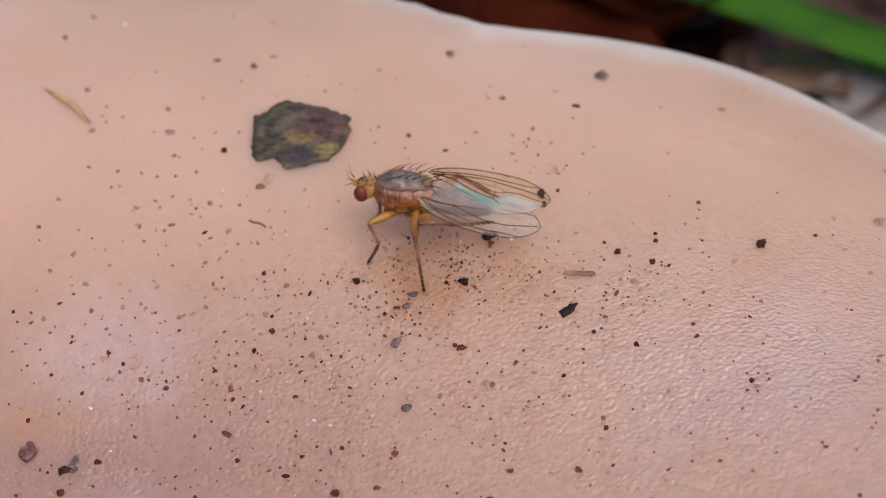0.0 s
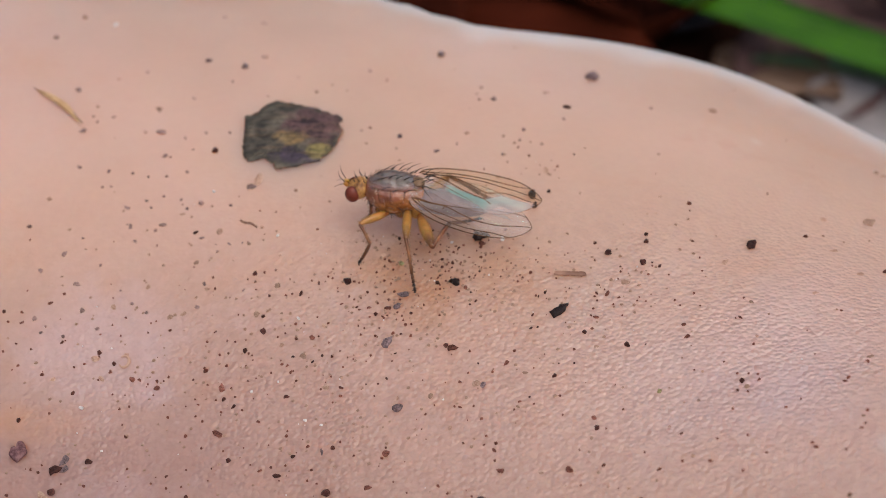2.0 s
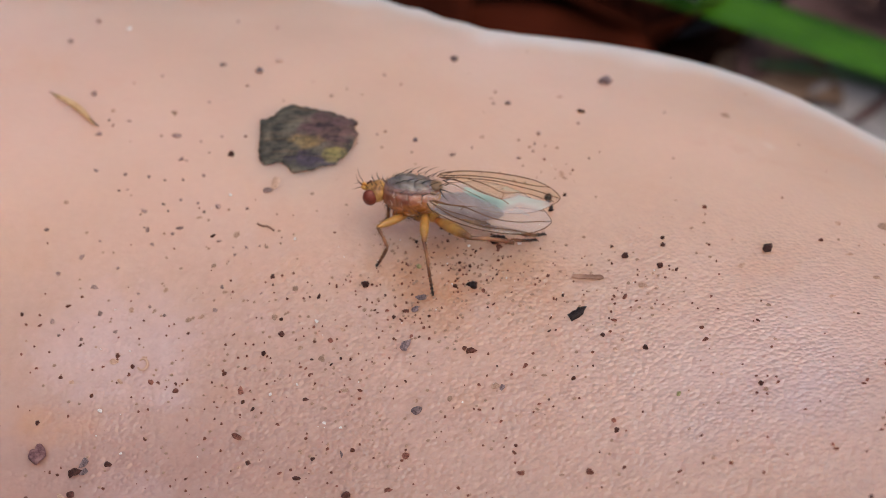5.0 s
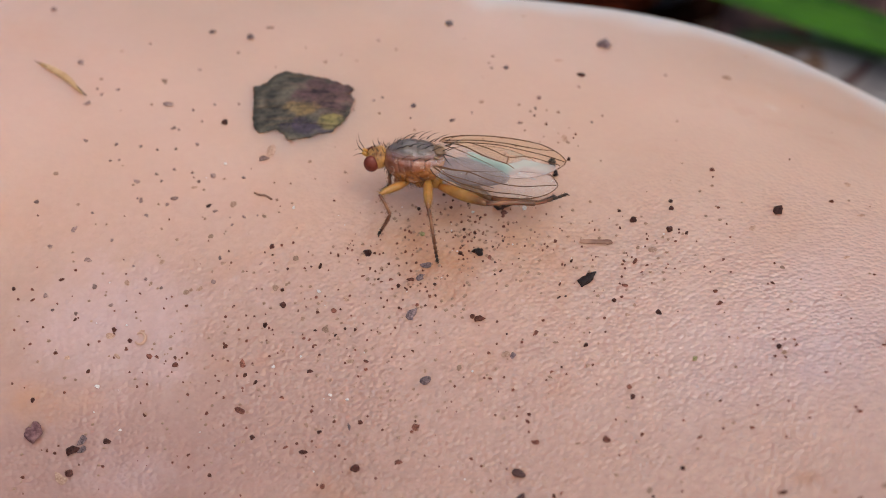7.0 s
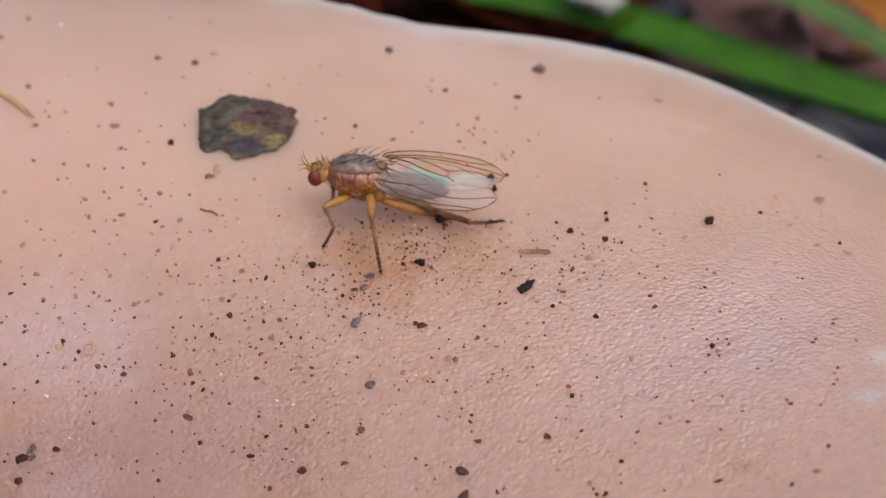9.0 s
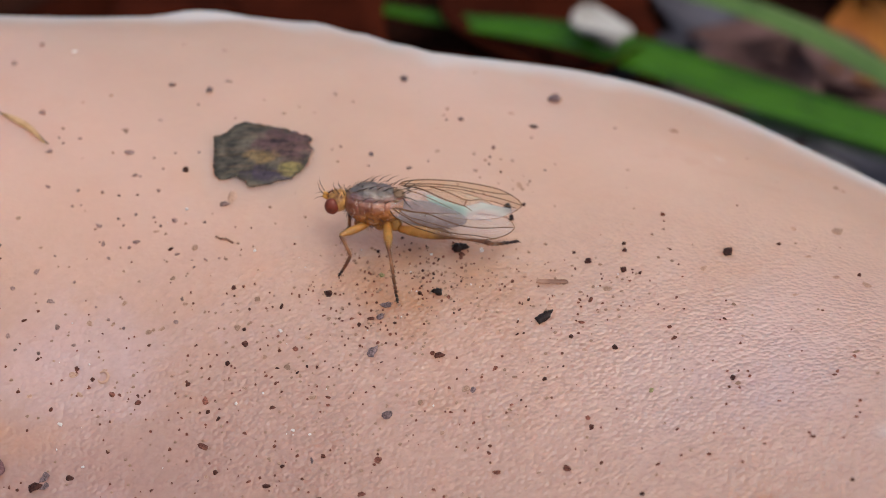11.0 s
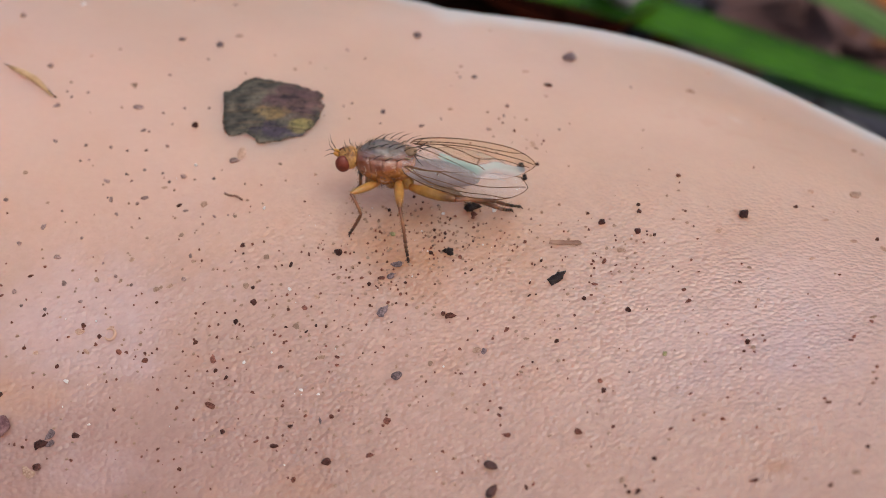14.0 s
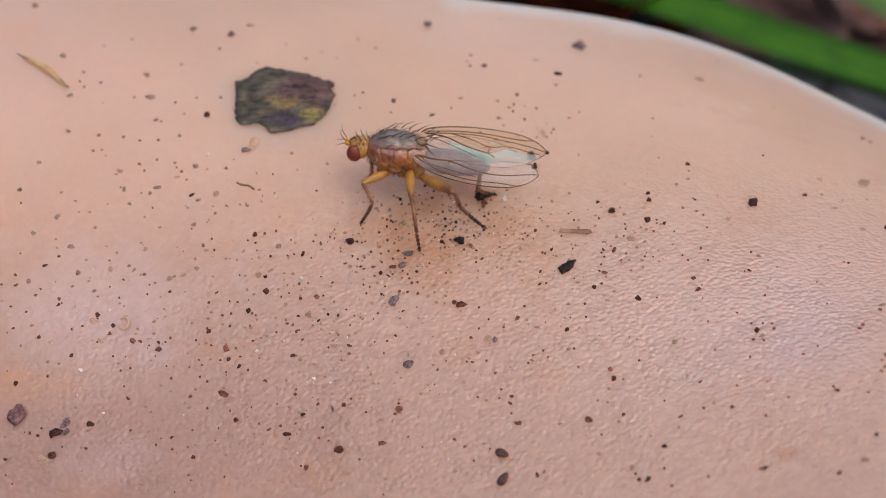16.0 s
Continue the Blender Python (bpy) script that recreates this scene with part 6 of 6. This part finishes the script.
    walk(FAR_HIND[0], [
        (0.0, aim((1.15, 0.50, 1.20), (1.94, 2.64, 0.64))),
        (0.2, aim((1.15, 0.50, 1.20), (1.94, 2.64, 0.64))),
        (0.4, aim((1.15, 0.50, 1.20), (1.83, 2.74, 0.96))),
        (0.6, aim((1.15, 0.50, 1.20), (1.94, 2.64, 0.64))),
        (0.8, aim((1.15, 0.50, 1.20), (1.94, 2.64, 0.64))),
        (1.0, aim((1.15, 0.50, 1.20), (1.94, 2.64, 0.64))),
        (1.2, aim((1.15, 0.50, 1.20), (1.83, 2.74, 0.96))),
        (1.4, aim((1.15, 0.50, 1.20), (1.83, 2.74, 0.96))),
        (1.6, aim((1.15, 0.50, 1.20), (1.94, 2.64, 0.64))),
        (1.8, aim((1.15, 0.50, 1.20), (1.83, 2.74, 0.96))),
        (2.0, aim((1.15, 0.50, 1.20), (1.94, 2.64, 0.64))),
        (2.2, aim((1.15, 0.50, 1.20), (1.83, 2.74, 0.96))),
        (2.4, aim((1.15, 0.50, 1.20), (1.94, 2.64, 0.64))),
        (2.6, aim((1.15, 0.50, 1.20), (1.94, 2.64, 0.64))),
        (2.8, aim((1.15, 0.50, 1.20), (1.83, 2.74, 0.96))),
        (3.0, aim((1.15, 0.50, 1.20), (1.83, 2.74, 0.96))),
        (3.2, aim((1.15, 0.50, 1.20), (1.83, 2.74, 0.96))),
        (4.2, aim((1.15, 0.50, 1.20), (3.10, 1.73, 0.74))),
        (5.3, aim((1.15, 0.50, 1.20), (3.25, -0.44, 0.71))),
        (6.0, aim((1.15, 0.50, 1.20), (3.25, -0.44, 0.71))),
        (7.0, aim((1.15, 0.50, 1.20), (3.21, -0.51, 0.68))),
        (9.0, aim((1.15, 0.50, 1.20), (3.24, -0.44, 0.70))),
        (11.3, aim((1.15, 0.50, 1.20), (3.32, -0.26, 0.71))),
        (12.5, aim((1.15, 0.50, 1.20), (3.21, -0.51, 0.69))),
        (13.0, aim((1.15, 0.50, 1.20), (3.20, -0.53, 0.69))),
        (14.0, aim((1.15, 0.50, 1.20), (3.26, -0.42, 0.73))),
        (14.4, aim((1.15, 0.50, 1.20), (3.37, 1.22, 0.91))),
        (14.5, aim((1.15, 0.50, 1.20), (3.37, 1.22, 0.91))),
        (14.6, aim((1.15, 0.50, 1.20), (3.40, 1.16, 1.12))),
        (14.8, aim((1.15, 0.50, 1.20), (3.43, 1.06, 1.24))),
        (15.0, aim((1.15, 0.50, 1.20), (3.39, 1.20, 1.18))),
        (15.2, aim((1.15, 0.50, 1.20), (3.33, 1.37, 1.11))),
        (15.6, aim((1.15, 0.50, 1.20), (3.46, 0.93, 1.32))),
        (16.0, aim((1.15, 0.50, 1.20), (3.49, 0.71, 1.16))),
    ])
    walk(FAR_HIND[1], [
        (0.0, aim((1.94, 2.64, 0.64), (3.39, 1.44, 0.92))),
        (0.2, aim((1.94, 2.64, 0.64), (3.39, 1.44, 0.92))),
        (0.4, aim((1.83, 2.74, 0.96), (3.12, 1.47, 1.54))),
        (0.6, aim((1.94, 2.64, 0.64), (3.39, 1.44, 0.92))),
        (0.8, aim((1.94, 2.64, 0.64), (3.39, 1.44, 0.92))),
        (1.0, aim((1.94, 2.64, 0.64), (3.39, 1.44, 0.92))),
        (1.2, aim((1.83, 2.74, 0.96), (3.12, 1.47, 1.54))),
        (1.4, aim((1.83, 2.74, 0.96), (3.12, 1.47, 1.54))),
        (1.6, aim((1.94, 2.64, 0.64), (3.39, 1.44, 0.92))),
        (1.8, aim((1.83, 2.74, 0.96), (3.12, 1.47, 1.54))),
        (2.0, aim((1.94, 2.64, 0.64), (3.39, 1.44, 0.92))),
        (2.2, aim((1.83, 2.74, 0.96), (3.12, 1.47, 1.54))),
        (2.4, aim((1.94, 2.64, 0.64), (3.39, 1.44, 0.92))),
        (2.6, aim((1.94, 2.64, 0.64), (3.39, 1.44, 0.92))),
        (2.8, aim((1.83, 2.74, 0.96), (3.11, 1.95, 2.12))),
        (3.0, aim((1.83, 2.74, 0.96), (3.12, 1.47, 1.54))),
        (3.2, aim((1.83, 2.74, 0.96), (3.12, 1.47, 1.54))),
        (4.2, aim((3.10, 1.73, 0.74), (4.52, 0.58, 1.26))),
        (5.3, aim((3.25, -0.44, 0.71), (4.89, -1.21, 1.27))),
        (6.0, aim((3.25, -0.44, 0.71), (4.89, -1.21, 1.27))),
        (7.0, aim((3.21, -0.51, 0.68), (5.02, -0.95, 1.06))),
        (9.0, aim((3.24, -0.44, 0.70), (4.80, -1.46, 1.11))),
        (11.3, aim((3.32, -0.26, 0.71), (4.86, -1.18, 1.33))),
        (12.5, aim((3.21, -0.51, 0.69), (4.67, -1.53, 1.35))),
        (13.0, aim((3.20, -0.53, 0.69), (4.63, -1.55, 1.40))),
        (14.0, aim((3.26, -0.42, 0.73), (4.59, -1.58, 1.44))),
        (14.4, aim((3.37, 1.22, 0.91), (3.96, -0.55, 1.30))),
        (14.5, aim((3.37, 1.22, 0.91), (3.76, -0.63, 1.11))),
        (14.6, aim((3.40, 1.16, 1.12), (3.62, -0.63, 0.52))),
        (14.8, aim((3.43, 1.06, 1.24), (3.49, -0.70, 0.52))),
        (15.0, aim((3.39, 1.20, 1.18), (3.45, -0.68, 0.94))),
        (15.2, aim((3.33, 1.37, 1.11), (3.41, -0.51, 1.38))),
        (15.6, aim((3.46, 0.93, 1.32), (3.57, -0.97, 1.34))),
        (16.0, aim((3.49, 0.71, 1.16), (3.44, -1.18, 1.31))),
    ])
    walk(FAR_HIND[2], [
        (0.0, aim((3.39, 1.44, 0.92), (4.73, 0.78, 0.81))),
        (0.2, aim((3.39, 1.44, 0.92), (4.73, 0.78, 0.81))),
        (0.4, aim((3.12, 1.47, 1.54), (4.41, 0.71, 1.50))),
        (0.6, aim((3.39, 1.44, 0.92), (4.73, 0.78, 0.81))),
        (0.8, aim((3.39, 1.44, 0.92), (4.73, 0.78, 0.81))),
        (1.0, aim((3.39, 1.44, 0.92), (4.73, 0.78, 0.81))),
        (1.2, aim((3.12, 1.47, 1.54), (4.41, 0.71, 1.50))),
        (1.4, aim((3.12, 1.47, 1.54), (4.41, 0.71, 1.50))),
        (1.6, aim((3.39, 1.44, 0.92), (4.73, 0.78, 0.81))),
        (1.8, aim((3.12, 1.47, 1.54), (4.41, 0.71, 1.50))),
        (2.0, aim((3.39, 1.44, 0.92), (4.73, 0.78, 0.81))),
        (2.2, aim((3.12, 1.47, 1.54), (4.41, 0.71, 1.50))),
        (2.4, aim((3.39, 1.44, 0.92), (4.73, 0.78, 0.81))),
        (2.6, aim((3.39, 1.44, 0.92), (4.73, 0.78, 0.81))),
        (2.8, aim((3.11, 1.95, 2.12), (4.47, 2.39, 2.59))),
        (3.0, aim((3.12, 1.47, 1.54), (4.41, 0.71, 1.50))),
        (3.2, aim((3.12, 1.47, 1.54), (4.41, 0.71, 1.50))),
        (4.2, aim((4.52, 0.58, 1.26), (5.89, 0.69, 0.66))),
        (5.3, aim((4.89, -1.21, 1.27), (5.39, -0.15, 0.34))),
        (6.0, aim((4.89, -1.21, 1.27), (5.39, -0.15, 0.34))),
        (7.0, aim((5.02, -0.95, 1.06), (5.69, 0.20, 0.38))),
        (9.0, aim((4.80, -1.46, 1.11), (5.67, -0.50, 0.35))),
        (11.3, aim((4.86, -1.18, 1.33), (5.45, -0.12, 0.45))),
        (12.5, aim((4.67, -1.53, 1.35), (5.43, -0.70, 0.37))),
        (13.0, aim((4.63, -1.55, 1.40), (5.23, -0.65, 0.36))),
        (14.0, aim((4.59, -1.58, 1.44), (5.23, -0.64, 0.47))),
        (14.4, aim((3.96, -0.55, 1.30), (4.85, 0.23, 0.37))),
        (14.5, aim((3.76, -0.63, 1.11), (4.62, 0.16, 0.17))),
        (14.6, aim((3.62, -0.63, 0.52), (4.92, -1.36, 0.37))),
        (14.8, aim((3.49, -0.70, 0.52), (4.73, -1.53, 0.36))),
        (15.0, aim((3.45, -0.68, 0.94), (4.67, -0.59, 0.07))),
        (15.2, aim((3.41, -0.51, 1.38), (3.87, 0.45, 0.32))),
        (15.6, aim((3.57, -0.97, 1.34), (4.26, -0.10, 0.33))),
        (16.0, aim((3.44, -1.18, 1.31), (4.15, -0.31, 0.32))),
    ])
    for blade, side in zip(WINGS, (-1, 1)):
        walk(blade, [(t, WING_REST[side] @ pose(0, 0, 0, 0, lift, side * (near, far)[side > 0])) for t, lift, near, far in ((0.0, 5.2, 3.2, 0.6), (0.2, 5.2, 3.2, 0.6), (0.4, 4.2, 3.2, 0.6), (0.6, 2.2, 3.2, 0.6), (0.8, 4.2, 3.2, 0.6), (1.0, 5.2, 3.2, 0.6), (1.2, 4.7, 3.2, 0.6), (1.4, 1.2, 3.2, 0.6), (1.6, 5.2, 3.2, 0.6), (2.0, 5.2, 3.2, 0.6), (2.2, -0.8, 3.2, 0.6), (2.4, 4.2, 3.2, 0.6), (2.6, 4.7, 3.2, 0.6), (2.8, 5.2, 3.2, 0.6), (3.2, 5.2, 3.2, 0.6), (5.3, 1, 0.5, 0.3), (9.2, 1, 0.5, 0.3), (11.3, 1, 0.5, 0.3), (14.2, 1, 0.5, 0.3), (14.6, 0, 0.5, 0.3), (16.0, 0, 0.5, 0.3))])


motions()
